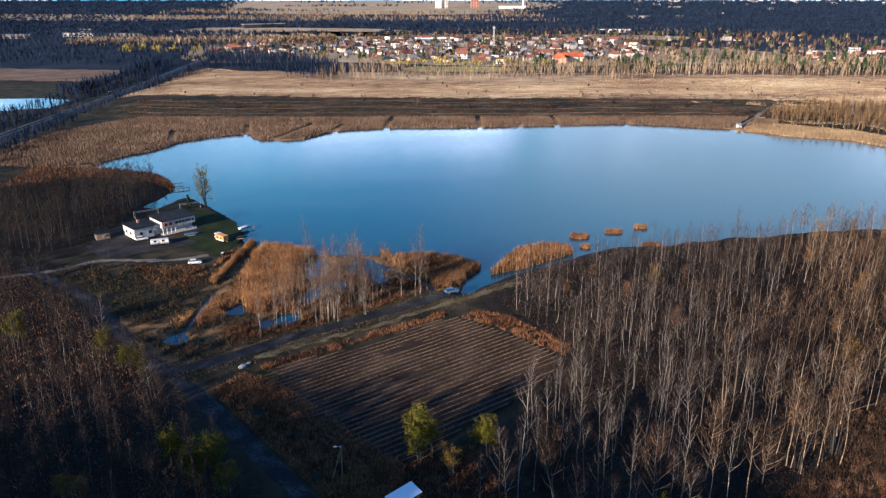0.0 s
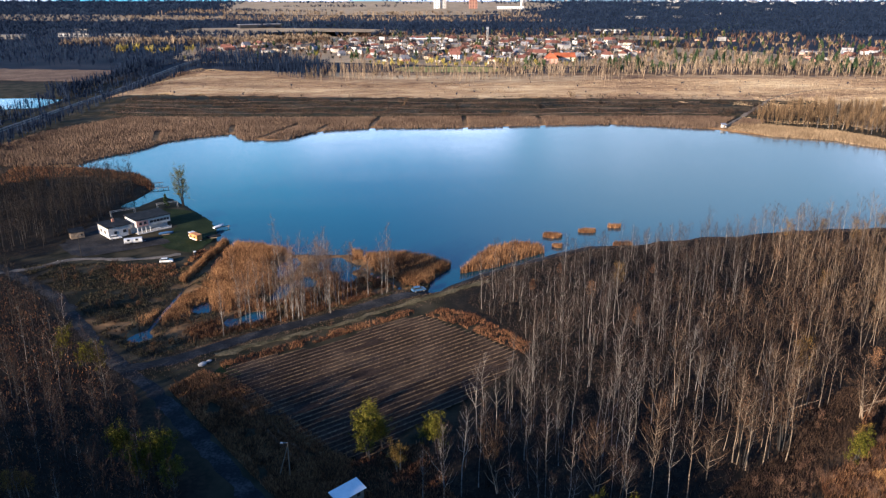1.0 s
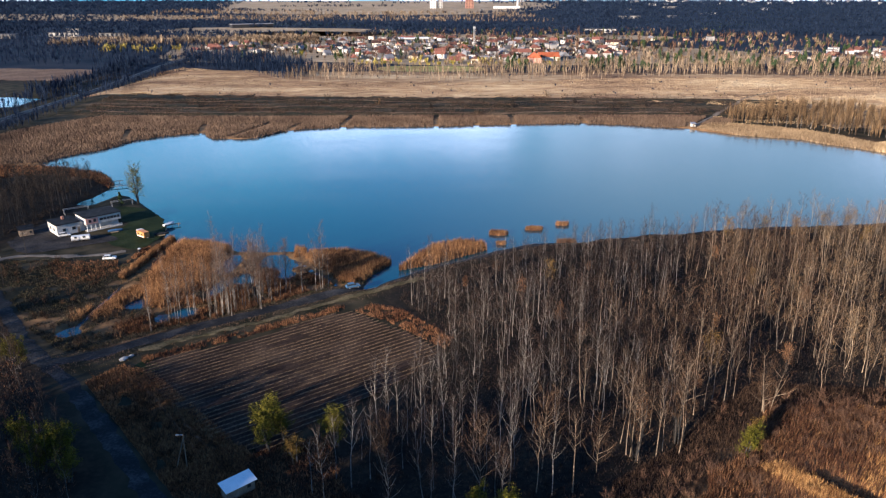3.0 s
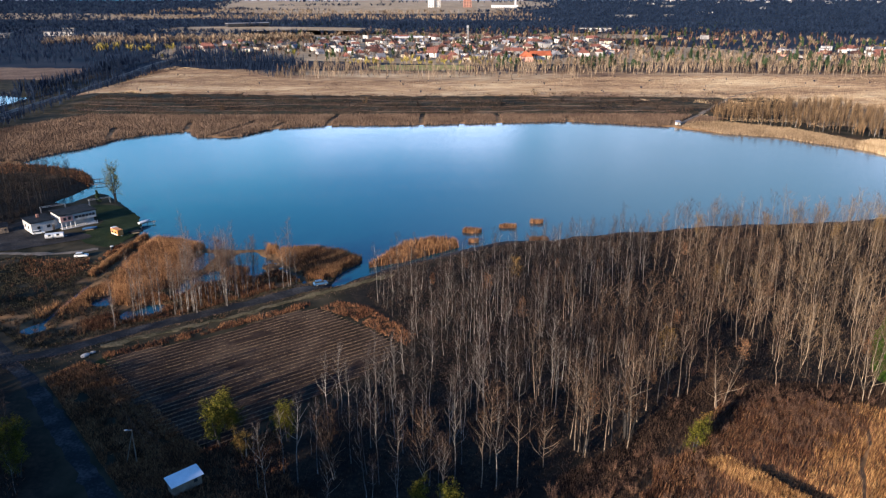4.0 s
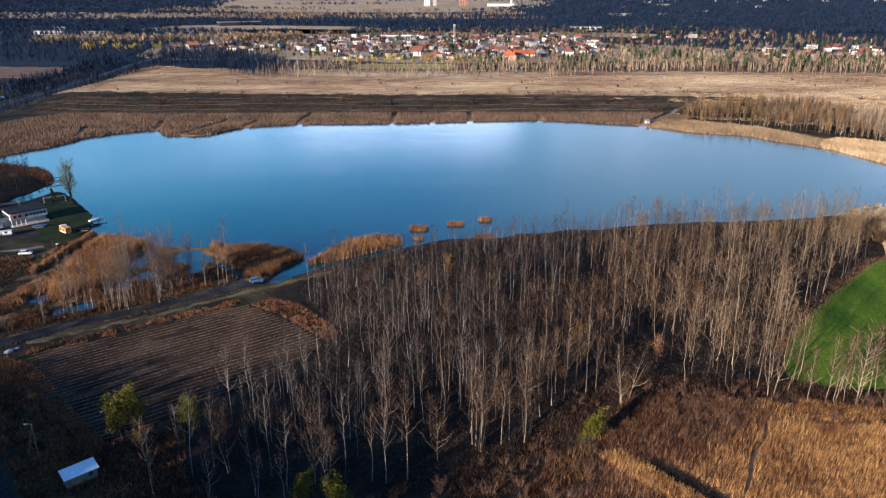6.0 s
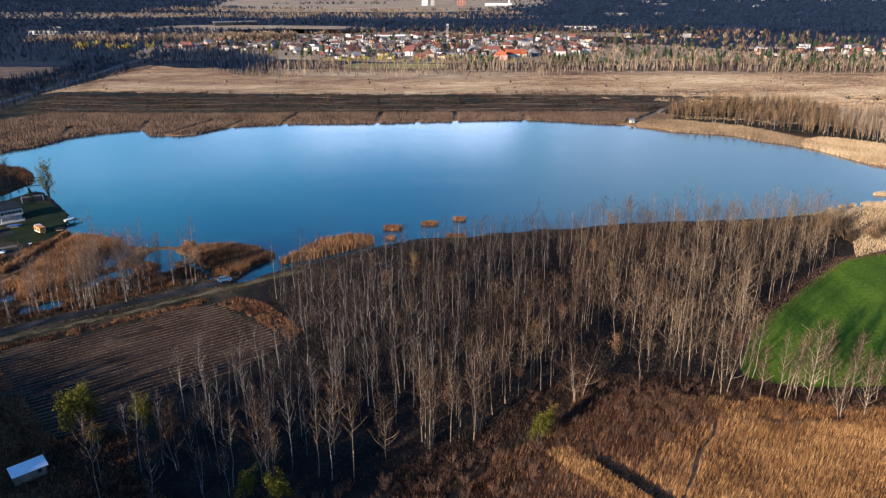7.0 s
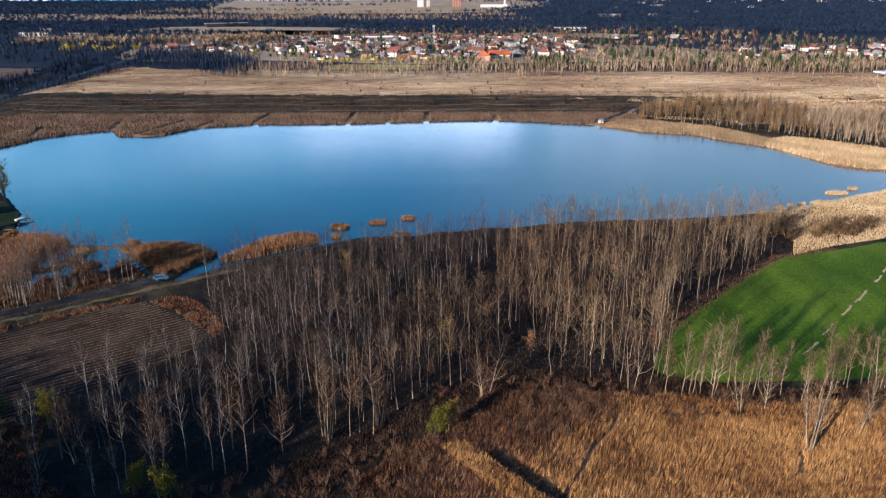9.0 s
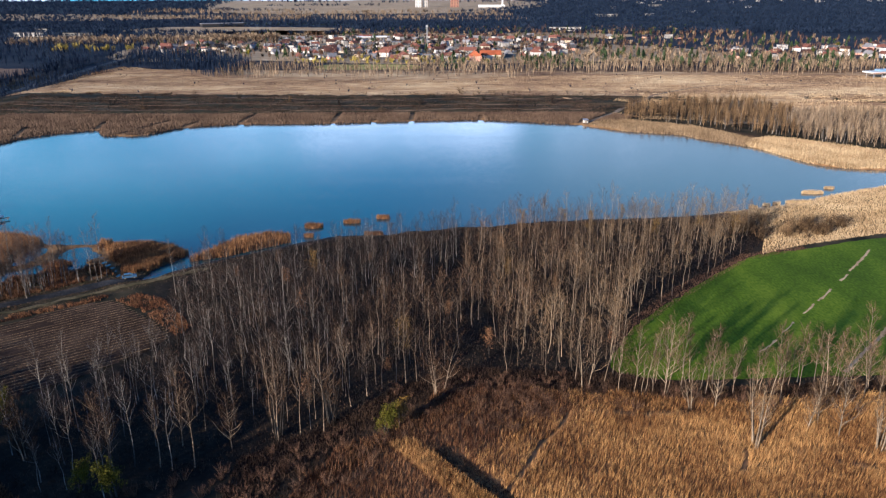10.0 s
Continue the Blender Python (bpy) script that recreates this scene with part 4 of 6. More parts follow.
plant(models_as_things("edge_tree", OPEN_TREE, (M_BARK_PALE, M_TWIG_PALE), "spreading bare tree at the edge of the wood", "tree", "trees at the wood's edge"), EDGE, r)
ROW = [tree_geo(r, r.uniform(11, 15.5), r.uniform(0.055, 0.08), 0.3, 0.25, 24, 420, 0.95, wander=0.6, twig_len=1.4, twig_w=0.035, limb=0.7, lean=0.12) for _ in range(8)]
plant(models_as_things("row_tree", ROW, (M_BARK_PALE, M_TWIG_PALE), "slim pale tree in the row beside the wheat", "tree", "trees beside the green field"),
      [(138 + 1.75 * k + r.uniform(-1, 1), 111.5 + r.normal(0, 2.6)) for k in range(46)], r, 0.8, 1.2)
plant(models_as_things("tree_clump", CLUMP, (M_BARK_PALE, M_TWIG_PALE), "clump of pale leaning stems from one root", "tree", "many-stemmed trees"), [(159.5, 89.5), (183, 88.5)], r)
plant(models_as_things("tree_clump", CLUMP, (M_BARK_DARK, M_TWIG), "clump of brown leaning stems from one root", "tree", "many-stemmed trees"), [(18, 87.6), (76, 98.3), (66, 93)], r)
CLUSTER = [(-38, 181), (-28.5, 174), (-19.5, 176), (-17, 168), (-22, 160), (-30, 157), (-36, 158)]
MARSH_BIRCH = [tuple(p) for p in scatter(CLUSTER, 22, r)] + [(-43.7, 152.7), (-42.6, 154.6), (-40.3, 158), (-38, 157.4), (-45, 156.7), (-35, 172.6), (-33, 170), (-29.6, 169.5), (-27, 170.6), (-25, 168.7), (-22.9, 167.5), (-21, 171.3), (-24, 174), (-19, 170.6), (-17, 174), (-15.4, 173.4), (-12, 174),
               (-8, 174.6), (-30, 176.6), (-27, 179.3), (-24, 181.9), (-21, 178), (-31, 164.7), (-36, 164.7), (-38, 167.3), (-5, 178), (-47, 148.7), (-33, 159.4), (-18, 180.6), (-28, 185.9), (-41, 189.9)]
plant(models_as_things("birch_tree", BIRCH, (M_BIRCH, M_TWIG_RED), "white-stemmed bare birch in the marsh", "tree", "birches in the marsh"), MARSH_BIRCH + [(x + dx, y + dy) for (x, y), dx, dy in zip(MARSH_BIRCH, r.normal(0, 1.6, 60), r.normal(0, 1.8, 60))], r, 0.7, 1.15)
plant(models_as_things("willow_tree", WILLOW, (M_BARK_DARK, M_TWIG, M_LEAF), "small willow with fresh yellow-green leaves", "tree", "leafing willows"),
      [(-3.7, 96.3), (6.5, 100.9), (9, 96.9), (-45, 89), (-41, 93), (-49, 94.3), (-107, 142.1), (34, 76.4), (87, 94.3), (-76, 132.8), (-84, 138.1), (-70, 127.5), (-2, 99.6), (42, 74.4), (-45.8, 87.8), (-42.4, 90.5), (-38.5, 85.6), (-4.2, 99.5)], r, 0.85, 1.25)
plant(models_as_things("catkin_willow", [tree_geo(r, 5.5, 0.12, 0.15, 0.35, 18, 220, 0.9, stems=3, twig_len=0.9, leaf=9, leaf_size=0.12) for _ in range(2)], (M_BARK, M_TWIG, M_LEAF_YELLOW), "small willow covered in golden catkins", "tree", "golden willows"),
      [(1.7, 91.6), (-63.8, 85), (90, 96.9), (-66, 83.7)], r)
POINT_TREE = [tree_geo(r, 15.5, 0.25, 0.12, 0.4, 46, 620, 0.8, stems=3, twig_len=1.5, leaf=8, leaf_size=0.16)]
plant(models_as_things("lone_poplar", POINT_TREE, (M_BARK_DARK, M_TWIG, M_LEAF), "lone tree in first leaf on the lawn", "tree", ""), [(-98, 269.6)], r, 1, 1)

# western woods, cloud shade over them put into dark bark and twigs
qw = spaced(WOODS_W, 4.1, r)
qw = qw[(along(ROAD, qw[:, 0], qw[:, 1]) > 5.5) & (wobble(qw[:, 0], qw[:, 1], 45, 43) > -0.6)]
nearw = np.flatnonzero((qw[:, 1] < 146) & (qw[:, 0] > -105))
r.shuffle(nearw)
mk = np.zeros(len(qw), bool)
mk[nearw[:260]] = True
wood_w = qw[mk]
pale_w = wobble(wood_w[:, 0], wood_w[:, 1], 17, 45) + r.normal(0, 0.35, len(wood_w)) > 0.4
plant(models_as_things("woodland_tree", BIRCH, (M_BARK_DARK, M_TWIG_SHADE), "bare tree in the roadside wood, coloured dark as if shaded", "tree", "trees of the western wood"), wood_w[~pale_w], r, 0.5, 1.0)
plant(models_as_things("woodland_birch", BIRCH, (M_BARK_SHADE, M_TWIG), "pale-stemmed bare birch in the roadside wood", "tree", "birches of the western wood"), wood_w[pale_w], r, 0.55, 1.0)
north_w = spaced(WOODS_N, 3.8, r)
qr = qw[~mk]
stuff("western_wood", join(BIRCH_LOW, qr, r, land_at(qr) - 0.05, 0.55, 1.05), (M_BARK_DARK, M_TWIG_DARK), "bare mixed wood coloured dark as if shaded", "wood")
stuff("bay_wood", join(BIRCH_LOW, north_w, r, land_at(north_w) - 0.05, 0.6, 1.2), (M_BARK_DARK, M_TWIG_DARK), "bare wood round the western bay, coloured dark as if shaded", "wood")

# unseen pines added behind the camera's line to shade the foreground
def pine_geo(r, H):
    """A pine: stem and whorls of drooping needle boughs."""
    T, C = Geo(), Geo()
    T.tube([(0, 0, -0.3), (0, 0, H * 0.5), (0, 0, H)], [0.16, 0.1, 0.02], 5)
    b, t, w = [], [], []
    for k in range(44):
        u = r.uniform(0.2, 0.98)
        a = k * 2.4
        L = (1 - u) * H * 0.22 + 0.6
        b.append((0, 0, u * H))
        t.append((np.cos(a) * L, np.sin(a) * L, u * H - 0.15 * L))
        w.append(1.2 + L * 0.45)
    V, F = blades(np.array(b), np.array(t), np.array(w), r)
    C.add(V, F)
    return [T.arrays(), C.arrays()]


tall = spaced([(-460, -90), (-460, 40), (-82, 40), (-76, 4), (-30, 4), (-30, -90)], 6.0, r)
stuff("hill_pine_wood", join([pine_geo(r, r.uniform(26, 29)) for _ in range(6)], tall, r, land_at(tall) - 0.6, 0.92, 1.05), (M_BARK_DARK, M_PINE), "unseen tall pine wood added on a rise to cast shade", "wood")
under = spaced(FOREST, 4.6, r)
under = under[along(DIKE, under[:, 0], under[:, 1]) > 5]
GOLD = [tree_geo(r, r.uniform(9, 12), 0.1, 0.3, 0.3, 26, 260, 0.9, twig_len=1.4, twig_w=0.03, leaf=3, leaf_size=0.14) for _ in range(3)]
plant(models_as_things("budding_poplar", GOLD, (M_BARK, M_TWIG, M_LEAF_YELLOW), "poplar with golden opening buds", "tree", "golden budding poplars"),
      [(126, 212), (141, 219), (150, 214), (163, 222), (172, 210), (60, 172), (188, 214), (200, 212), (118, 170), (90, 122)], r, 0.8, 1.1)
RUST = [tree_geo(r, r.uniform(5, 8), 0.08, 0.2, 0.32, 22, 220, 0.9, twig_len=1.1, twig_w=0.04, leaf=3, leaf_size=0.14) for _ in range(3)]
plant(models_as_things("young_oak", RUST, (M_BARK_DARK, M_TWIG_RED, M_REED), "young oak holding rust-brown leaves", "tree", "rust-leaved oaks"),
      [(86, 118), (60, 150), (52, 170), (100, 148), (131, 165), (110, 128), (36, 176), (75, 190), (118, 200), (140, 130), (70, 104), (46, 188)], r, 0.7, 1.1)
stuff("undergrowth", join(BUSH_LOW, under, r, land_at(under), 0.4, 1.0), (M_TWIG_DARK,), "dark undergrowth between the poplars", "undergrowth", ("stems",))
# scrub
scr = np.concatenate([scatter([(-54, 119.5), (-41, 106.2), (-26, 87.6), (-12, 82.3), (-9, 93), (-40, 127.5), (-47, 128.8)], 120, r), scatter([(-90, 156.7), (-62, 138.1), (-50, 138.1), (-34, 155.4), (-70, 162)], 90, r),
                      scatter([(-125, 201.9), (-92, 162), (-74, 166), (-74, 196.5), (-100, 201.9)], 60, r), scatter([(80, 82.3), (95, 103.6), (140, 114.2), (170, 108.9), (150, 100.9), (112, 103.6)], 110, r)])
scr = np.concatenate([scr, np.array(MARSH_BIRCH)[r.integers(0, 30, 110)] + r.normal(0, 4, (110, 2)), scatter([(-20, 205), (0, 208), (8, 196), (2, 184), (-12, 176), (-22, 190)], 70, r)])
scr = scr[(land_at(scr) > 0.1)]
scr = scr[(along(ROAD, scr[:, 0], scr[:, 1]) > 5) & (along(DIKE, scr[:, 0], scr[:, 1]) > 4.5)]
stuff("scrub", join(BUSH_LOW, scr, r, land_at(scr), 0.5, 1.1), (M_TWIG,), "low reddish-brown bramble scrub", "scrub", ("stems",))
scr_n = scr_n[land_at(scr_n) > 0.1]
stuff("bay_scrub", join(BUSH_LOW, scr_n, r, land_at(scr_n), 0.6, 1.2), (M_TWIG_DARK,), "dark bare scrub at the edge of the bay", "scrub", ("stems",))
bk = np.stack([r.uniform(-230, 300, 520), r.uniform(494, 571, 520)], 1)
stuff("bank_bushes", join(BUSH_LOW, bk, r, land_at(bk), 0.5, 1.3), (M_TWIG_DARK,), "dark bushes on the terraced bank", "bushes", ("stems",))


# ---- reeds and grass ----
def reed_bed(name, pts, count, height, width, mat, label, lean=0.14, keep=None, wind=0.0):
    q = scatter(pts, count, r) if np.ndim(pts) == 2 and len(pts) < 400 else pts
    if keep is not None:
        q = q[keep(q)]
    z = np.maximum(land_at(q), -0.05)
    h = height * r.uniform(0.55, 1.15, len(q)) * (1 + 0.2 * wobble(q[:, 0], q[:, 1], 9, 77) + 0.22 * wobble(q[:, 0], q[:, 1], 2.7, 76))
    V, F = flat_blades(np.column_stack([q, z]), h, width * r.uniform(0.6, 1.4, len(q)), r, lean)
    V[2::3, 0] += wind * h
    ob = mesh_object(name, V, F, mat)
    return tagged(ob, label, "reeds", kind="stuff")


def meadow_keep(q):
    x, y = q[:, 0], q[:, 1]
    ok = (along([(105, 66), (110.6, 76.2), (114.3, 82.7), (118, 90), (122.5, 95.8), (125, 101)], x, y) > 0.32 + 0.4 * wobble(x, y, 5, 150)) & (along([(154.5, 82), (156, 85), (157, 88)], x, y) > 0.5)
    ok &= (along([(166, 88), (178, 83), (190, 80), (215, 85)], x, y) > 0.5 + 0.9 * wobble(x, y, 8, 151)) & (along([(128, 103), (140, 101), (152, 102)], x, y) > 0.5 + 0.9 * wobble(x, y, 7, 152))
    ok &= signed([(95, 88.5), (100.5, 89), (114, 72), (112, 66), (104, 74)], x, y) > 1.3 * wobble(x, y, 6, 153)
    return ok & (signed(MEADOW, x, y) < 2.5 * wobble(x, y, 13, 113) - 3.0) & (wobble(x, y, 22, 78) + 0.06 * (x - 75) > -0.2)


# Light coloured into the reeds: sunlit gold eastwards, dimmer rust westwards.
def golden(q):
    return q[:, 0] + 12 * wobble(q[:, 0], q[:, 1], 24, 112) - 0.5 * (q[:, 1] - 85) + r.normal(0, 5, len(q)) > 113


reed_bed("reed_meadow", MEADOW, 260000, 1.6, 0.085, M_REED_GOLD, "golden-brown reed meadow at the wood's foot, coloured as sunlit", 0.13, lambda q: meadow_keep(q) & golden(q), 0.16)
reed_bed("rusty_meadow", MEADOW, 200000, 1.5, 0.1, M_REED_RED, "rusty-brown reeds and bramble beside the wood, coloured dimmer as if shaded", 0.2, lambda q: meadow_keep(q) & (q[:, 0] < 150) & ~golden(q), 0.1)
reed_bed("reed_lane", [(88, 90), (93, 91.5), (100, 83), (108, 73.5), (112, 66), (106, 66), (100, 75.5)], 8000, 1.5, 0.09, M_REED_GOLD, "strip of tall golden reeds beside the ditch", 0.12, None, 0.15)
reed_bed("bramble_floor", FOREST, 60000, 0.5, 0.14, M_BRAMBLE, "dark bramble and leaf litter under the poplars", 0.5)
reed_bed("ditch_bramble", [(95, 88.5), (100.5, 89), (114, 72), (112, 66), (104, 74)], 5000, 0.6, 0.12, M_BRAMBLE, "dark bramble in the hollow of the ditch", 0.5)
reed_bed("bramble_edge", [(60, 70), (60, 86), (74, 96), (88, 112), (100, 122), (140, 118), (160, 112), (205, 116), (205, 106), (165, 101), (140, 103), (112, 105), (98, 100), (84, 84), (74, 70)], 60000, 0.9, 0.1, M_BRAMBLE, "purplish-brown bramble along the wood's edge", 0.35)


def ragged(poly, edge, size, seed):
    """Keeps what lies inside an outline with an uneven, thinning edge, off the open water."""
    def keep(p):
        x, y = p[:, 0], p[:, 1]
        depth = -signed(poly, x, y) + edge * wobble(x, y, size, seed) + 0.5 * edge * wobble(x, y, size / 3, seed + 1)
        return (depth > r.uniform(-0.3, 1.2, len(p)) * edge) & (land_at(p) > -0.35) & (along(DITCH, x, y) > 1.0) & (along(INLET, x, y) > 1.0)
    return keep


def grown(poly, by):
    """The outline moved outwards from its middle."""
    P = np.asarray(poly, float)
    c = P.mean(0)
    return P + (P - c) / np.linalg.norm(P - c, axis=1)[:, None] * by


reed_bed("marsh_reeds", grown(REED_BODY, 4), 80000, 2.6, 0.1, M_REED, "tall golden reeds standing in the marsh", 0.16, ragged(REED_BODY, 2.4, 11, 140))
reed_bed("ditch_reeds", grown(REED_STRIP, 2), 16000, 2.2, 0.1, M_REED, "strip of golden reeds along the ditch", 0.16, ragged(REED_STRIP, 1.0, 8, 142))
reed_bed("low_reeds", grown(REED_LOW, 3), 15000, 1.7, 0.1, M_REED, "broken patches of tan reeds by the pool", 0.2, ragged(REED_LOW, 2.6, 7, 144))
reed_bed("islet_reeds", grown(REED_ISLET, 2), 34000, 2.0, 0.1, M_REED, "ring of rusty reeds on a marsh islet", 0.16, lambda p: ragged(REED_ISLET, 1.2, 8, 146)(p) & ((signed(REED_ISLET, p[:, 0], p[:, 1]) > -2.6) | (r.uniform(0, 1, len(p)) < 0.6)))
reed_bed("reed_tuft", REED_TUFT, 1800, 2.4, 0.1, M_REED, "small tuft of golden reeds in the pool", 0.14)
reed_bed("birch_sedge", [(-46, 182), (-36, 190), (-20, 196), (-4, 182), (-12, 172), (-33, 156), (-45, 150), (-52, 146), (-60, 150), (-50, 160)], 30000, 1.3, 0.1, M_REED_RED, "rust-brown sedge and bramble under the birches", 0.3, lambda p: (land_at(p) > -0.1) & (wobble(p[:, 0], p[:, 1], 9, 148) > -0.2))
reed_bed("marsh_sedge", [(-128, 200), (-92, 160), (-64, 136), (-50, 138), (-30, 154), (6, 180), (8, 188), (-20, 190), (-60, 190), (-74, 200), (-90, 203)], 60000, 0.55, 0.16, M_SEDGE, "low dark sedge and bramble in the marsh", 0.4, lambda q: (land_at(q) > 0.1) & (along(ROAD, q[:, 0], q[:, 1]) > 2.8) & (along(DIKE, q[:, 0], q[:, 1]) > 3) & (wobble(q[:, 0], q[:, 1], 15, 83) > -0.3))
reed_bed("reed_bank", [(15, 193.9), (20, 205.8), (26, 216.5), (35, 221.8), (43, 220.4), (44.5, 213.8), (36, 207.2), (26, 199.2)], 9000, 2.6, 0.2, M_REED, "thick bank of golden reeds at the water", 0.1)
for x, y, a, b in ((49.7, 231.5, 3.6, 2.1), (63.4, 237.2, 3.4, 1.7), (74.8, 242.8, 2.6, 1.3), (73.2, 221.5, 3.6, 1.9), (49.8, 220.2, 1.8, 1.3), (259, 278.7, 5, 1.8), (270, 286.3, 2.4, 1.3), (246, 263.2, 5.5, 2.2), (224.5, 256.2, 2.0, 1.0), (231.2, 259.6, 1.6, 0.9), (236.3, 261.5, 1.8, 0.8)):
    t_ = np.linspace(0, 2 * np.pi, 13)[:-1]
    reed_bed("reed_island", np.stack([x + a * np.cos(t_), y + b * np.sin(t_)], 1), int(260 * a * b * (1 if x < 100 else 0.6)), 1.5 if x < 100 else 1.3, 0.16, M_REED if x < 100 else M_STRAW, "small island of reeds in the lake", 0.1)

# the belt along the far shore, cut by narrow channels
CHANNELS = [[(-160, 406.4), (-170, 438.2)], [(-122, 431.6), (-128, 458.2)], [(-100, 414.3), (-86, 464.8)], [(-69, 439.6), (-66, 458.2)], [(-37, 451.5), (-35, 494)], [(24, 451.5), (24, 494)], [(51, 459.5), (51, 464.8)], [(76, 462.1), (76, 491.4)], [(123, 464.8), (123, 478.1)], [(186, 443.6), (193, 467.5)]]


def far_belt(q):
    x, y = q[:, 0], q[:, 1]
    s = signed(LAKE, x, y)
    ok = (s > -1.5) & (y < 493 + 4 * np.sin(x / 70.0)) & (along([(190, 438), (192, 452), (199, 464), (214, 487), (229, 507)], x, y) > 2.5) & (wobble(x, y, 12, 85) > -0.9)
    for c in CHANNELS:
        ok &= along(c, x, y) > 1.9 + 0.8 * wobble(x, y, 11, 86)
    return ok


reed_bed("far_reeds", [(-245, 347.9), (-200, 338.6), (-176, 347.9), (-160, 382.5), (-150, 410.4), (-122, 430.3), (-109, 411.7), (-84, 414.3), (-69, 438.2), (-38, 451.5), (24, 454.2), (75, 462.1), (124, 466.1), (177, 450.2), (215, 458.2), (232, 478.1), (200, 494), (-210, 491.4), (-240, 438.2)],
         130000, 1.8, 0.28, M_REED_FAR, "broad belt of brown reeds along the far shore", 0.1, far_belt)
reed_bed("shore_reeds", [(192, 446), (212, 424), (239, 413), (254, 394), (268, 378), (280, 392), (272, 412), (258, 438), (222, 462), (205, 462)], 26000, 1.6, 0.26, M_REED_TAN, "tan reeds below the far birches", 0.12,
         lambda p: signed(LAKE, p[:, 0], p[:, 1]) > -1)
reed_bed("pale_reeds", [(268, 380), (272, 374), (284, 336), (297, 324), (345, 318), (352, 350), (330, 368), (306, 392), (290, 402), (278, 394)], 44000, 1.6, 0.24, M_STRAW, "pale straw reeds on the sunny shore", 0.1,
         lambda p: signed(LAKE, p[:, 0], p[:, 1]) > -1)
reed_bed("bay_reeds", [(-200, 300), (-165, 322), (-138, 312), (-122, 296), (-114, 286), (-118, 300), (-132, 324), (-160, 336), (-205, 340)], 9000, 1.6, 0.2, M_REED_RED, "brown reeds and brush round the western bay", 0.2, lambda q: (land_at(q) > -0.1) & (wobble(q[:, 0], q[:, 1], 9, 122) > -0.45))
reed_bed("shore_straw", [(205, 247), (222, 253.6), (242, 261.6), (267, 276.2), (297, 290.8), (330, 298.8), (330, 236.4), (256, 220.4), (223, 208.5), (205, 199.2), (214, 219.1), (218, 239)], 70000, 0.8, 0.16, M_STRAW, "pale straw reeds between field and lake", 0.15)
HEATH = [(-232, 575), (-255, 640), (-268, 748), (-254, 793), (-174, 735), (-114, 662), (38, 652), (110, 662), (196, 695), (420, 690), (520, 685), (520, 566), (250, 566), (0, 566)]
reed_bed("heath_grass", HEATH, 85000, 0.5, 0.5, M_PLAIN, "tan and reddish grass of the heath", 0.35)
reed_bed("heath_heather", HEATH, 60000, 0.7, 0.45, M_BRAMBLE, "dark reddish heather patches on the heath", 0.4, lambda q: (wobble(q[:, 0] * 0.5, q[:, 1], 34, 101) + 0.4 * wobble(q[:, 0], q[:, 1], 9, 102) - 0.0022 * q[:, 0] > 0.12))
reed_bed("heath_straw", HEATH, 60000, 0.6, 0.45, M_STRAW, "pale straw patches on the heath", 0.4, lambda q: (wobble(q[:, 0] * 0.3, q[:, 1], 24, 103) + 0.4 * wobble(q[:, 0], q[:, 1], 8, 104) + 0.0016 * q[:, 0] > 0.15))
dk = smooth_outline(DIKE, 1.0, 0.0, 1, closed=False)
dk = dk[r.integers(0, len(dk), 26000)] + r.normal(0, 3.6, (26000, 2))
dk = dk[(along(DIKE, dk[:, 0], dk[:, 1]) > 2.0) & (land_at(dk) > 0.25)]
reed_bed("dike_grass", dk, 0, 0.35, 0.1, M_REED_FAR, "short dry grass on the slopes of the dike", 0.4)
reed_bed("bank_scrub", [(-235, 496), (220, 494), (285, 520), (300, 560), (100, 572), (-235, 576)], 70000, 0.9, 0.3, M_BRAMBLE, "dark bramble over the terraced bank", 0.4, lambda q: wobble(q[:, 0] * 0.4, q[:, 1], 16, 105) > -0.1 + 0.8 * np.clip((q[:, 1] - 556) / 18, 0, 1) + 0.8 * np.clip((q[:, 0] - 215) / 80, 0, 1))
reed_bed("field_margin", [(140, 112), (144, 141), (166, 169), (198, 199), (222, 207), (223, 203.5), (199, 194.5), (169, 163.5), (147, 138), (143, 112)], 4500, 0.6, 0.14, M_TWIG_RED, "dry brown grass along the field's margin", 0.35)
grs = np.concatenate([scatter([(-46, 126.2), (-41, 127.5), (-9, 95.6), (-6, 87.6), (-14, 90.3), (-44, 119.5)], 5000, r), scatter([(5, 160.7), (14, 154.7), (30, 138.1), (33, 143.4), (18, 162), (9, 166)], 5000, r),
                      scatter([(-42, 130.1), (2, 162), (1, 165.3), (-44, 133.5)], 4000, r), scatter([(-100, 199.2), (-78, 201.9), (-74, 192.6), (-76, 179.3), (-90, 185.9)], 3000, r), scatter([(-74, 196.5), (-70, 217.8), (-75, 212.5)], 1500, r)])
reed_bed("roadside_bramble", [(-54, 118), (-40, 101), (-26, 87), (-10, 82), (-7, 94), (-39, 127), (-47, 130)], 30000, 0.8, 0.12, M_REED, "reddish-brown bramble between road and field", 0.4, lambda q: (along(ROAD, q[:, 0], q[:, 1]) > 2.8) & (wobble(q[:, 0], q[:, 1], 9, 110) > -0.5))
reed_bed("wood_floor", WOODS_W, 60000, 0.6, 0.2, M_REED_RED, "dark bracken and litter under the western wood", 0.5, lambda q: (along(ROAD, q[:, 0], q[:, 1]) > 3) & (q[:, 0] > -200))
brush = np.concatenate([scatter([(221, 217), (224, 232), (236, 236), (250, 234), (246, 226), (231, 216)], 46, r), scatter([(202, 206), (214, 216), (221, 238), (204, 238)], 40, r)])
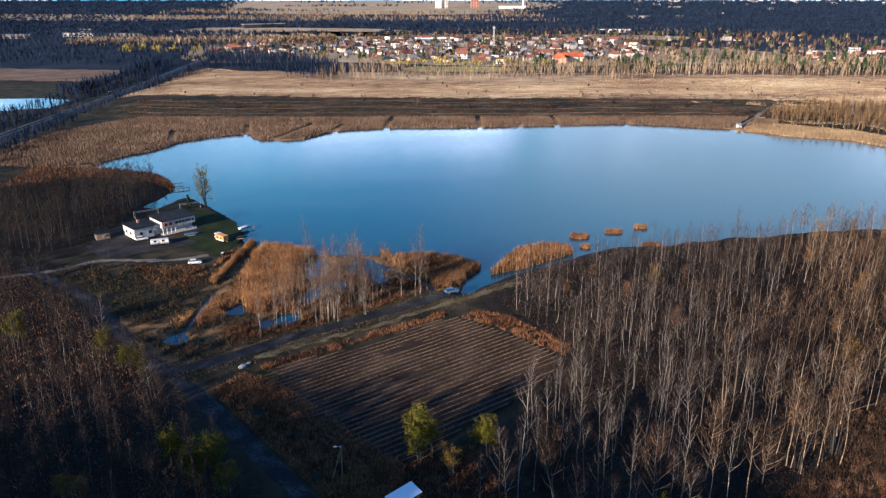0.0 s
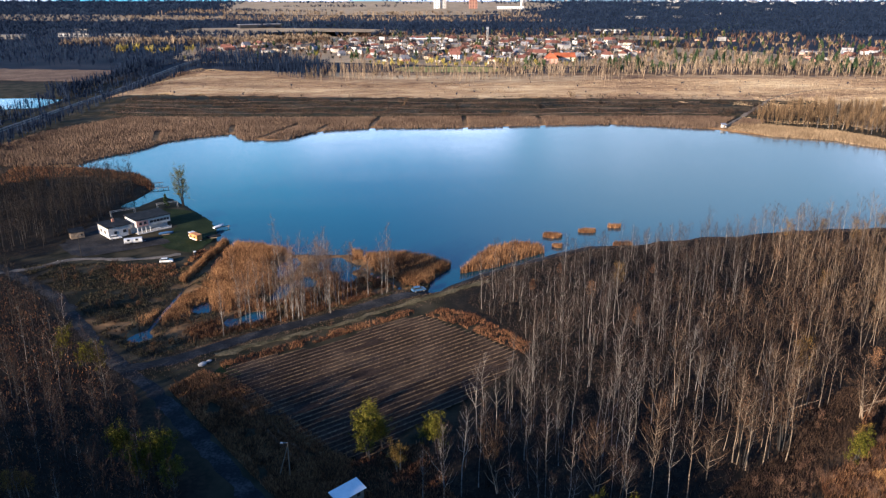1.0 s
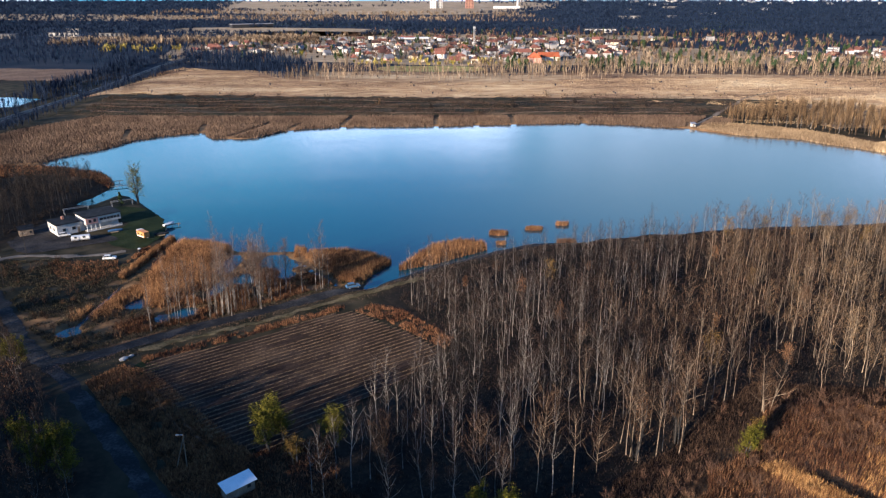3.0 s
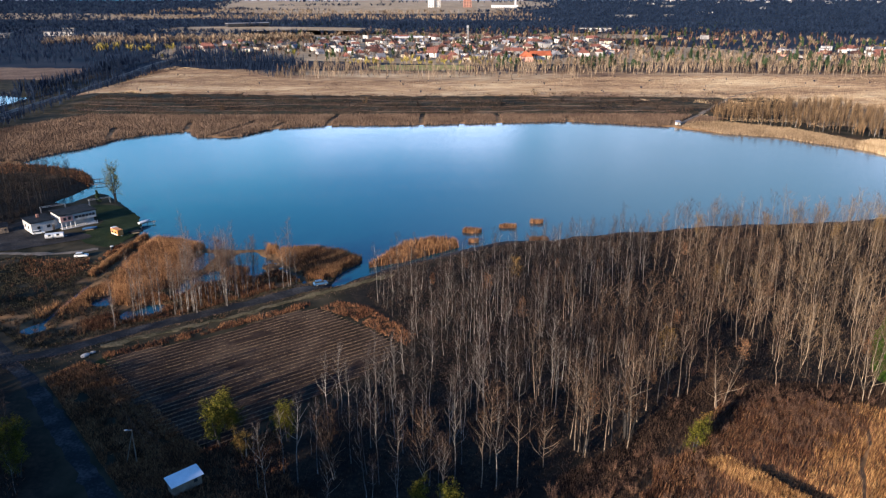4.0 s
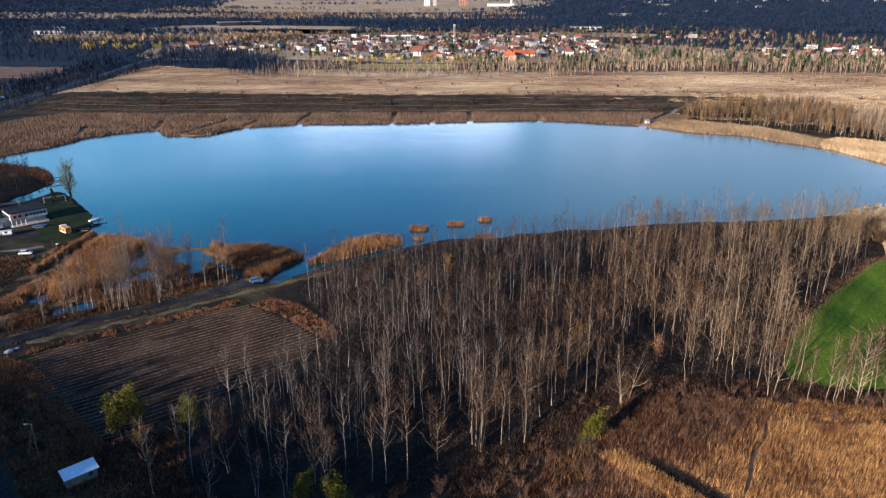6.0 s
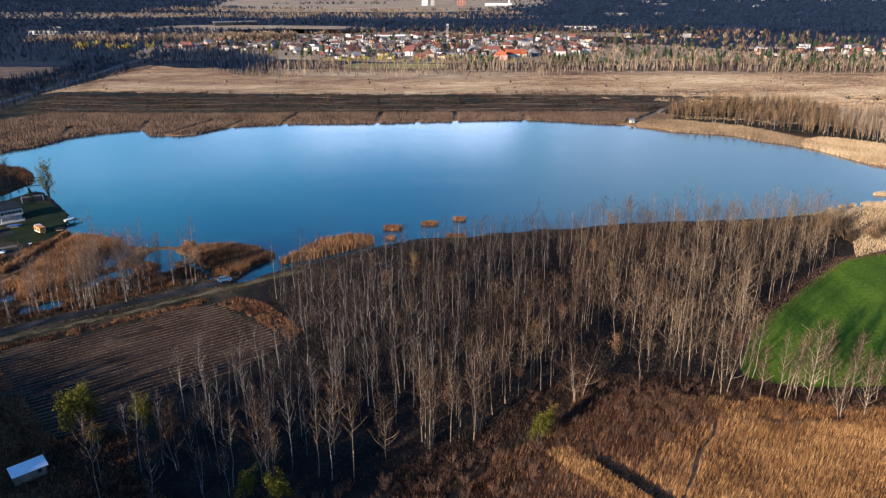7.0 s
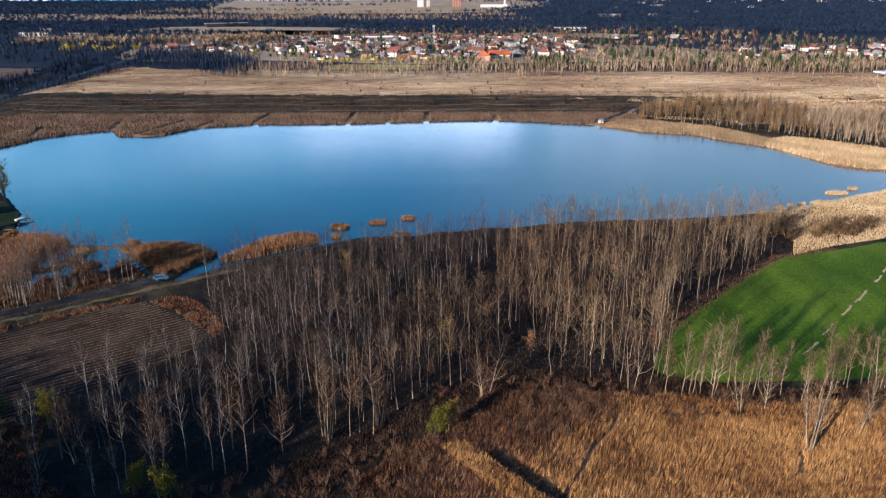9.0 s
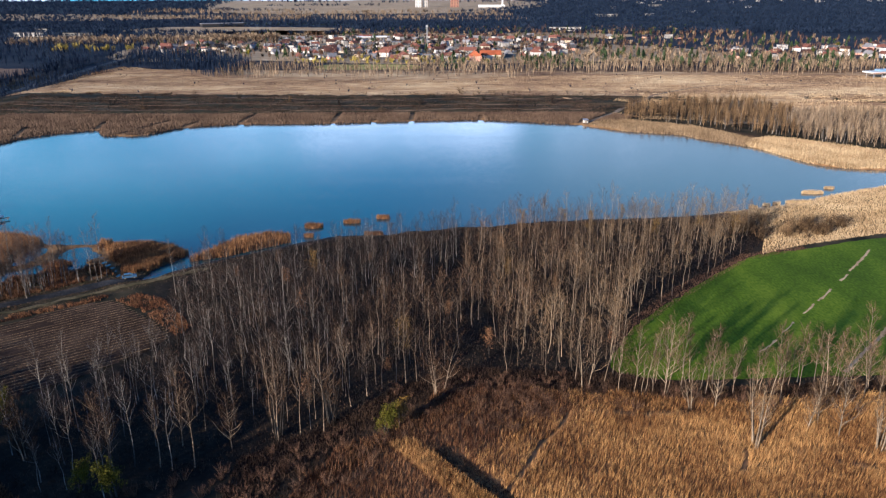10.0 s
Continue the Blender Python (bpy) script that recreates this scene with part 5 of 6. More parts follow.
stuff("shore_brush", join(BUSH, brush, r, land_at(brush), 1.1, 1.9), (M_TWIG_PALE,), "tawny willow brush between field and lake", "brush", ("stems",))
thk = np.concatenate([np.stack([r.uniform(84, 214, 130), r.normal(107, 4.5, 130)], 1), scatter([(104, 118), (127, 116), (128, 104), (112, 92), (98, 96), (91, 102)], 150, r), scatter([(40, 74), (60, 84), (84, 98), (94, 92), (86, 78), (62, 66)], 90, r)])
stuff("edge_thicket", join(BUSH, thk, r, land_at(thk), 0.35, 1.1), (M_TWIG_RED,), "brown thicket along the foot of the wood", "thicket", ("stems",))
reed_bed("yard_bramble", [(-28, 88), (-5, 62), (34, 66), (12, 84), (6, 101), (-8, 94)], 30000, 0.7, 0.12, M_REED_RED, "brown bramble and dead grass round the shed", 0.4, lambda q: along(ROAD, q[:, 0], q[:, 1]) > 3)
reed_bed("rough_grass", [(-34.5, 115), (-32, 113), (-13, 96), (-13, 99), (-25, 109)], 2200, 0.5, 0.12, M_GRASS, "pale rough grass beside the rut", 0.4)
reed_bed("bank_grass", [(-235, 497), (205, 496), (230, 545), (-235, 556)], 26000, 0.6, 0.35, M_REED_FAR, "brown dry grass in streaks on the bank", 0.4, lambda q: wobble(q[:, 0] * 0.25, q[:, 1], 10, 131) + 0.3 * wobble(q[:, 0], q[:, 1], 6, 132) > 0.3)
plant(models_as_things("pale_shrub", BUSH[:2], (M_TWIG_PALE,), "pale leafless shrub on the terraced bank", "shrub", "pale shrubs of the bank", ("bush_crown",)), [(111.6, 564.5), (54, 499.2), (-20, 530), (-120, 507)], r, 2.0, 2.6)
plant(models_as_things("dark_shrub", BUSH[2:4], (M_TWIG_DARK,), "dark rounded shrub on the terraced bank", "shrub", "dark shrubs of the bank", ("bush_crown",)), [(128.5, 537.4), (80, 523), (179, 523.6), (234, 510.4), (150, 508), (20, 520), (-60, 541), (-150, 520)], r, 1.8, 2.6)
reed_bed("slope_grass", [(222, 470), (300, 452), (345, 420), (420, 400), (520, 400), (520, 565), (240, 565), (215, 505)], 50000, 0.8, 0.4, M_STRAW, "straw and tan grass over the sunny slope", 0.35, lambda q: wobble(q[:, 0] * 0.5, q[:, 1], 20, 121) > -0.35 + 0.9 * np.clip((290 - q[:, 0]) / 80, 0, 1))
grs = grs[wobble(grs[:, 0], grs[:, 1], 4, 133) > -0.25]
reed_bed("dry_grass", grs, 0, 0.95, 0.1, M_REED_RED, "tufts of brown dry grass along the field", 0.3)


# ---- far woods ----
def far_tree(r, H, W, k=9, wide=0.13):
    """A bare tree seen from far away: a stem and a fan of coarse branches."""
    b = np.zeros((k + 1, 3))
    t = np.zeros((k + 1, 3))
    t[0] = (0, 0, H * 0.95)
    a = r.uniform(0, 2 * np.pi, k)
    z0 = H * r.uniform(0.15, 0.55, k)
    b[1:] = np.stack([np.cos(a) * W * 0.1, np.sin(a) * W * 0.1, z0], 1)
    R = W * r.uniform(0.15, 0.5, k)
    t[1:] = np.stack([np.cos(a) * R, np.sin(a) * R, np.minimum(z0 + H * r.uniform(0.3, 0.6, k), H)], 1)
    w = np.full(k + 1, W * wide)
    w[0] = 0.5 if wide > 0.1 else 0.28
    return blades(b, t, w, r)


def far_pine(r, H, W, k=14):
    z0 = np.linspace(0.12, 0.8, k) * H
    a = np.arange(k) * 2.4
    R = W * 0.5 * (1 - z0 / H * 0.85)
    b = np.stack([np.cos(a) * R, np.sin(a) * R, z0], 1)
    t = np.stack([np.cos(a) * R * 0.1, np.sin(a) * R * 0.1, np.minimum(z0 + H * 0.34, H)], 1)
    return blades(b, t, W * 0.5, r)


FAR = [[far_tree(r, r.uniform(10, 15), r.uniform(5, 8))] for _ in range(12)]
FAR_SLIM = [[far_tree(r, r.uniform(9, 14), r.uniform(2.5, 4), 7)] for _ in range(12)]
FAR_ROUND = [[far_tree(r, r.uniform(7, 11), r.uniform(7, 10), 22)] for _ in range(6)]
FAR_GROVE = [[far_tree(r, r.uniform(8, 11), r.uniform(8, 12), 11)] for _ in range(8)]
FAR_PINE = [[far_pine(r, r.uniform(8, 14), r.uniform(4, 6))] for _ in range(6)]


def far_wood(name, places, models, mat, label, lo=0.8, hi=1.2):
    slots = join(models, places, r, land_at(places), lo, hi)
    tagged(mesh_object(name, *slots[0], mat), label, "wood", kind="stuff")


def beside(path, off, n, spread):
    P = smooth_outline(path, 3, 0, 1, closed=False)
    q = P[r.integers(0, len(P), n)]
    return q + np.stack([np.full(n, off), np.zeros(n)], 1) + r.normal(0, spread, (n, 2))


RAIL = [(-238, 239), (-252, 345.3), (-262, 425), (-270, 597.6), (-278, 916.3)]
far_wood("railway_trees", np.concatenate([beside(RAIL, 15, 520, 3.5), beside(RAIL, -36, 560, 5), beside(RAIL, -13, 300, 2.0)]), FAR_SLIM + FAR[:4], M_FAR_HAZE, "dark bare trees lining the railway", 0.5, 0.95)
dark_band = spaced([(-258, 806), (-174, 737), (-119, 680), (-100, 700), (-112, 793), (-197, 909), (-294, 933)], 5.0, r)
far_wood("shaded_wood", dark_band, FAR_SLIM, M_FAR_HAZE, "dark wood edge behind the heath", 0.9, 1.3)
pale = spaced([(-128, 720), (-114, 656), (-42, 652), (38, 648), (110, 656), (196, 690), (283, 708), (422, 694), (660, 684), (680, 770), (500, 800), (220, 805), (60, 790), (-27, 787), (-105, 790)], 6.2, r)
pale = pale[wobble(pale[:, 0], pale[:, 1], 50, 91) + 0.4 * wobble(pale[:, 0], pale[:, 1], 14, 94) + 0.7 * np.clip((pale[:, 1] - 660) / 60, 0, 1) > r.uniform(-0.1, 0.5, len(pale))]
pale = pale[~inside([(-34, 752), (62, 750), (64, 798), (-36, 800)], pale[:, 0], pale[:, 1])]
far_wood("pale_wood", pale, FAR_SLIM, M_FAR_TAN, "row of pale sunlit birches behind the heath", 0.7, 1.1)
back = spaced([(-30, 800), (150, 790), (440, 730), (660, 720), (640, 860), (420, 930), (290, 880), (190, 830), (60, 826)], 11, r)
far_wood("tawny_wood", back[wobble(back[:, 0], back[:, 1], 90, 93) > -0.3], FAR_ROUND + FAR, M_FAR_TAN, "tawny leafless wood before the village", 0.6, 1.05)
pine = spaced([(90, 743.7), (260, 733.1), (640, 710.5), (660, 810.1), (300, 849.9), (100, 826)], 13, r)
far_wood("pine_row", pine[wobble(pine[:, 0], pine[:, 1], 80, 92) > 0], FAR_PINE, M_PINE, "scattered dark green pines behind the birches", 0.7, 1.2)
SHORE_BIRCH = [[far_tree(r, r.uniform(10, 14), r.uniform(3.5, 5), 26, 0.045)] for _ in range(8)]
far_wood("shore_wood", spaced([(306, 395), (331, 371), (360, 372), (420, 430), (400, 470), (344, 470), (316, 440)], 4.2, r), SHORE_BIRCH, M_FAR_TAN, "pale sunlit birches above the straw", 0.7, 1.1)
far_wood("shore_wood", spaced([(217, 458), (257, 445), (290, 411), (306, 396), (318, 440), (338, 480), (325, 515), (267, 515), (225, 492)], 4.4, r), SHORE_BIRCH, M_TWIG_PALE, "brown bare birches on the far shore", 0.7, 1.05)
stems_ = spaced([(230, 452), (262, 441), (290, 412), (306, 397), (330, 372), (380, 420), (350, 465), (318, 452), (270, 470)], 6.5, r)
V_, F_ = blades(np.column_stack([stems_, land_at(stems_)]), np.column_stack([stems_ + r.normal(0, 0.7, stems_.shape), land_at(stems_) + r.uniform(8, 13, len(stems_))]), 0.55, r)
tagged(mesh_object("birch_stems", V_, F_, M_BIRCH), "white stems of the birches on the far shore", "trunks", kind="stuff")
far_wood("heath_bushes", np.stack([r.uniform(-240, 420, 110), r.uniform(568, 724, 110)], 1), FAR_ROUND, M_FAR_HAZE, "small dark bushes dotted over the heath", 0.12, 0.35)
far_wood("west_far_wood", np.concatenate([spaced([(-340, 796.8), (-900, 849.9), (-1300, 1328), (-300, 1328), (-290, 956.2)], 15, r), spaced([(-330, 597.6), (-310, 690.6), (-330, 783.5), (-320, 823.4), (-300, 743.7), (-300, 597.6)], 6, r)]), FAR, M_FAR_HAZE, "wide wood beyond the railway, tinted dark haze blue", 0.8, 1.2)
far_wood("west_sunlit_wood", spaced([(-560, 1102.2), (-300, 1102.2), (-170, 1195.2), (-180, 1274.9), (-420, 1195.2), (-560, 1168.6)], 9, r), FAR_ROUND, M_FAR_TAN, "sunlit golden thicket", 0.9, 1.4)
far_wood("budding_row", np.stack([r.uniform(-70, 170, 60), r.uniform(800, 846, 60)], 1), FAR_ROUND, M_CATKIN_FAR, "yellow-green budding trees before the village", 0.5, 1.0)
far_wood("budding_row", np.stack([r.uniform(-440, -330, 40), r.uniform(985, 1020, 40)], 1), FAR_ROUND, M_CATKIN_FAR, "yellow-green budding trees beside the railway", 0.8, 1.2)
vil = scatter([(-300, 870), (60, 812.7), (300, 849.9), (560, 849.9), (760, 1089), (560, 1527.2), (-100, 1460.8), (-330, 1128.8)], 3600, r)
far_wood("village_trees", vil[:950], FAR, M_TWIG_RED, "bare garden trees among the houses", 0.5, 1.0)
far_wood("village_hedges", scatter([(-300, 900), (60, 850), (300, 860), (420, 900), (300, 1300), (-100, 1330), (-300, 1120)], 1000, r), FAR_ROUND + FAR, M_TWIG_DARK, "dark hedges and fruit trees in the gardens", 0.4, 0.9)
far_wood("village_pines", vil[1700:2030], FAR_PINE, M_PINE, "dark conifers among the houses", 0.5, 1.1)
far_wood("village_leafing_trees", vil[2150:2230], FAR_ROUND, M_LEAF, "yellow-green leafing trees among the houses", 0.6, 1.1)
far_wood("village_brown_trees", vil[2300:2750], FAR_ROUND, M_FAR_TAN, "brown budding trees among the houses", 0.6, 1.1)
# to the horizon, thinning into larger groves
yy = np.exp(r.uniform(np.log(1340), np.log(5300), 20000))
xx = r.uniform(-0.72, 0.76, 20000) * yy + 50
far_q = np.stack([xx, yy], 1)
open_land = (wobble(xx, yy, 900, 95) > 0.62) | inside([(-520, 1460.8), (-120, 1341.3), (-100, 1567), (-480, 1646.7)], xx, yy) | (inside([(-820, 2950), (-600, 2560), (-200, 2500), (180, 2600), (560, 3600), (500, 4900), (-1300, 5200)], xx, yy) & (wobble(xx * 0.5, yy, 500, 97) > -0.45))
far_q = far_q[~open_land]
for lo_, hi_, s0, s1 in ((1300, 2300, 0.9, 1.3), (2300, 3600, 1.1, 1.7), (3600, 5400, 1.3, 2.2)):
    sel = far_q[(far_q[:, 1] >= lo_) & (far_q[:, 1] < hi_)]
    # Tan patches imitate sunlit woods, the dark blue rest hazy shaded ones.
    tan = inside([(-900, 2050), (-500, 1900), (330, 1900), (260, 2500), (-300, 2700), (-900, 2800)], sel[:, 0], sel[:, 1]) & (wobble(sel[:, 0] * 0.5, sel[:, 1], 420, 96) > -0.35)
    far_wood("distant_wood", sel[~tan], FAR_GROVE, M_FAR_HAZE, "distant bare woods tinted dark haze blue", s0, s1)
    if tan.any():
        far_wood("distant_tan_wood", sel[tan], FAR_SLIM + FAR_ROUND, M_FAR_TAN, "distant birch woods coloured sunlit tan", s0, s1)


# ---- houses ----
def house(name, w, d, h, rise, wall_m, roof_m, label, flat=False):
    top = tagged(new(name), label, "house", "houses of the village")
    part("wall", box(-w / 2, w / 2, -d / 2, d / 2, -0.5, h), wall_m, top)
    bm = bmesh.new()
    e = 0.5
    if flat:
        box(-w / 2 - e, w / 2 + e, -d / 2 - e, d / 2 + e, h, h + 0.35, bm=bm)
    else:
        pts = [(-w / 2 - e, -d / 2 - e, h - 0.15), (w / 2 + e, -d / 2 - e, h - 0.15), (w / 2 + e, d / 2 + e, h - 0.15), (-w / 2 - e, d / 2 + e, h - 0.15), (-w / 2 - e, 0, h + rise), (w / 2 + e, 0, h + rise)]
        vs = [bm.verts.new(p) for p in pts]
        for f in ((0, 1, 5, 4), (2, 3, 4, 5), (0, 4, 3), (1, 2, 5), (3, 2, 1, 0)):
            bm.faces.new([vs[i] for i in f])
    roof = part("roof", bm, roof_m, top)
    part("chimney", box(w * 0.2, w * 0.2 + 0.7, -0.4, 0.4, h, h + (0.5 if flat else rise) + 0.8), M_BROWN, roof)
    for x in (-w * 0.27, w * 0.27):
        for z in ((1.0, 3.7) if h > 4.5 else (1.0,)):
            part("window", box(x - 0.7, x + 0.7, -d / 2 - 0.04, -d / 2 + 0.1, z, z + 1.4), M_GLASS, top)
    part("door", box(-0.5, 0.5, -d / 2 - 0.05, -d / 2 + 0.1, 0.1, 2.2), M_WOOD, top)
    return [top, False]


HOUSES = [house("house", 11, 9, 3.2, 4.2, M_WALL_GREY, M_TILE_RED, "rendered house with a dark red tiled roof"), house("house", 12, 10, 5.6, 3.4, M_CREAM, M_TILE_RED, "cream two-storey house with a dark red roof"),
          house("house", 10, 10, 5.8, 0.3, M_WALL_GREY, M_TILE_GREY, "pale flat-roofed cube house", True), house("house", 12, 9, 3.4, 4.0, M_CREAM, M_TILE_GREY, "cream house with a grey pitched roof"),
          house("house", 10, 8.5, 3.0, 4.4, M_WALL_GREY, M_TILE_GREY, "grey cottage with a dark grey roof"), house("house", 13, 10, 5.4, 3.6, M_WALL_GREY, M_TILE_RED, "pale house with a red tiled roof"),
          house("house", 14, 8, 3.0, 0.3, M_WALL, M_TILE_GREY, "low white outbuilding with a sheet roof", True), house("house", 12, 10, 5.6, 0.3, M_WALL_GREY, M_TILE_GREY, "grey flat-roofed cube house", True),
          house("house", 11, 9, 3.2, 4.4, M_PINK, M_TILE_GREY, "pink rendered house with a grey roof")]
spots = np.concatenate([spaced([(-62, 849.9), (60, 834), (195, 849.9), (275, 956.2), (305, 1142.1), (190, 1341.3), (-40, 1328), (-160, 1142.1), (-130, 949.5)], 26, r), spaced([(-300, 960), (-130, 985), (-110, 1075), (-290, 1115)], 25, r),
                        spaced([(430, 849.9), (640, 863.2), (760, 1049.1), (480, 1000)], 28, r), spaced([(300, 1235), (500, 1195.2), (560, 1460.8), (330, 1527.2)], 38, r)])
spots = spots[np.argsort(spots[:, 1])]
spots = spots[(np.hypot(spots[:, 0] - 150, spots[:, 1] - 866) > 32) & (r.uniform(0, 1, len(spots)) < 0.9)][:295]
for i, (x, y) in enumerate(spots):
    p = HOUSES[i] if i < len(HOUSES) else HOUSES[r.integers(0, len(HOUSES))]
    m = pose(x, y, 4.6, 0, 0, 25 * r.normal() + (90 if r.uniform() < 0.4 else 0) + 8) @ Matrix.Scale(r.uniform(0.8, 1.1), 4)
    if p[1]:
        copy_thing(p[0], m).matrix_world = m
    else:
        p[0].matrix_world, p[1] = m, True
big = house("large_house", 24, 12, 5, 5.0, M_CREAM, M_TILE_ORANGE, "large house with a bright orange tiled roof")[0]
big.matrix_world = pose(152, 870, 4.6, 0, 0, 6)
wing = house("large_house", 14, 13, 6, 5.5, M_PINK, M_TILE_ORANGE, "pink rendered house with an orange roof")[0]
wing.matrix_world = pose(133, 845, 4.6, 0, 0, 96)


def hall(name, x, y, z, w, d, h, rz, wall_m, roof_m, label, category="hall", mast=0.0):
    top = empty(name, pose(x, y, z, 0, 0, rz), label, category)
    part("wall", box(-w / 2, w / 2, -d / 2, d / 2, -1, h), wall_m, top)
    part("roof", box(-w / 2 - 0.8, w / 2 + 0.8, -d / 2 - 0.8, d / 2 + 0.8, h, h + 0.9), roof_m, top)
    n = max(2, int(w / 9))
    for k in range(n):
        u = -w / 2 + (k + 0.5) * w / n
        for zz in range(int(h // 6) or 1):
            part("window", box(u - w / n * 0.28, u + w / n * 0.28, -d / 2 - 0.1, -d / 2 + 0.2, zz * 6 + 2, zz * 6 + 4.5), M_GLASS, top)
    if mast:
        part("mast", box(w * 0.38, w * 0.38 + 6, -3, 3, h, h + mast), wall_m, top)
    return top


hall("tower_block", -20, 3280.2, 4, 24, 22, 62, 4, M_WHITE, M_WHITE, "tall white tower block on the skyline", "tower")
hall("tower_block", 10, 3293.4, 4, 20, 20, 56, 4, M_CONCRETE, M_CONCRETE, "grey tower block beside the white one", "tower")
hall("tower_block", 135, 3280.2, 4, 34, 24, 58, 4, M_BROWN, M_BROWN, "reddish-brown tower on the skyline", "tower")
hall("long_hall", 290, 3227, 4, 110, 26, 10, 3, M_WHITE, M_TIN, "long white hall with a tall block at its end", "hall", 26)
hall("station_hall", -390, 1646.7, 4, 90, 22, 8, 30, M_TILE_GREY, M_TILE_GREY, "long grey-roofed hall beyond the railway", "hall")
hall("warehouse", -20, 1195.2, 4.5, 46, 20, 6, 8, M_WALL_GREY, M_TIN, "pale warehouse with a pale roof", "warehouse")
hall("warehouse", 330, 1460.8, 4.5, 60, 22, 7, -6, M_WALL_GREY, M_TILE_GREY, "pale warehouse with a pale roof", "warehouse")
for x, y in ((-700, 1487.4), (-640, 1328), (-720, 1274.9), (-560, 1341.3), (560, 2191.2), (700, 2257.6), (900, 2523.2), (760, 3054.4), (1000, 3320), (1300, 3054.4)):
    hall("far_building", x, y, 4, r.uniform(20, 66.4), 14, r.uniform(5, 9), r.uniform(-15, 15), M_WALL_GREY, M_TILE_GREY, "pale building among distant woods", "building")
far_town = scatter([(1100, 3851.2), (2600, 3984), (3600, 5179.2), (1200, 5577.6), (300, 5179.2)], 70, r)
for i, (x, y) in enumerate(np.concatenate([far_town, scatter([(-3300, 5312), (-1200, 5444.8), (-1200, 6108.8), (-3600, 6108.8)], 40, r)])):
    t_ = empty("far_house", pose(x, y, 4, 0, 0, r.uniform(-30, 30)), "pale house in the distant town", "house", "houses of the distant town")
    w = r.uniform(12, 26)
    hh = r.uniform(7, 12)
    part("wall", box(-w / 2, w / 2, -7, 7, -1, hh), M_WALL_GREY, t_)
    part("roof", box(-w / 2 - 0.6, w / 2 + 0.6, -7.6, 7.6, hh, hh + 0.6), M_TILE_GREY, t_)



def canopy(x, y, rz):
    """A broad roof on posts above a forecourt."""
    top = empty("canopy", pose(x, y, 4.6, 0, 0, rz), "white and red forecourt canopy on slim posts", "canopy")
    roof = part("roof", box(-16, 16, -7, 7, 5.2, 6.4, 0.1), M_WHITE, top)
    part("fascia", box(-16.1, 16.1, -7.1, -7.0, 5.4, 5.9), M_TILE_ORANGE, roof, "red fascia stripe")
    part("gable", box(-6, 12, -4, 4, 6.4, 8.2, 0.3), M_PALE_BLUE, roof, "pale blue raised roof")
    for u in (-13, -4, 5, 13):
        for v in (-4.5, 4.5):
            part("post", cylinder(0.25, -0.2, 5.2, 8, u, v), M_METAL, top)
    part("kiosk_wall", box(4, 14, -1, 5, 0, 4), M_WALL_GREY, top)


canopy(502, 664, 12)
mast_ = empty("lattice_mast", pose(72, 1062, 4.6), "tall thin grey steel mast in the village", "mast")
for sx in (-1, 1):
    for sy in (-1, 1):
        part("leg", cylinder(0.28, 0, 30, 6, sx * 0.8, sy * 0.8), M_METAL, mast_)
part("platform", box(-1.6, 1.6, -1.6, 1.6, 27, 29.5), M_METAL, mast_)


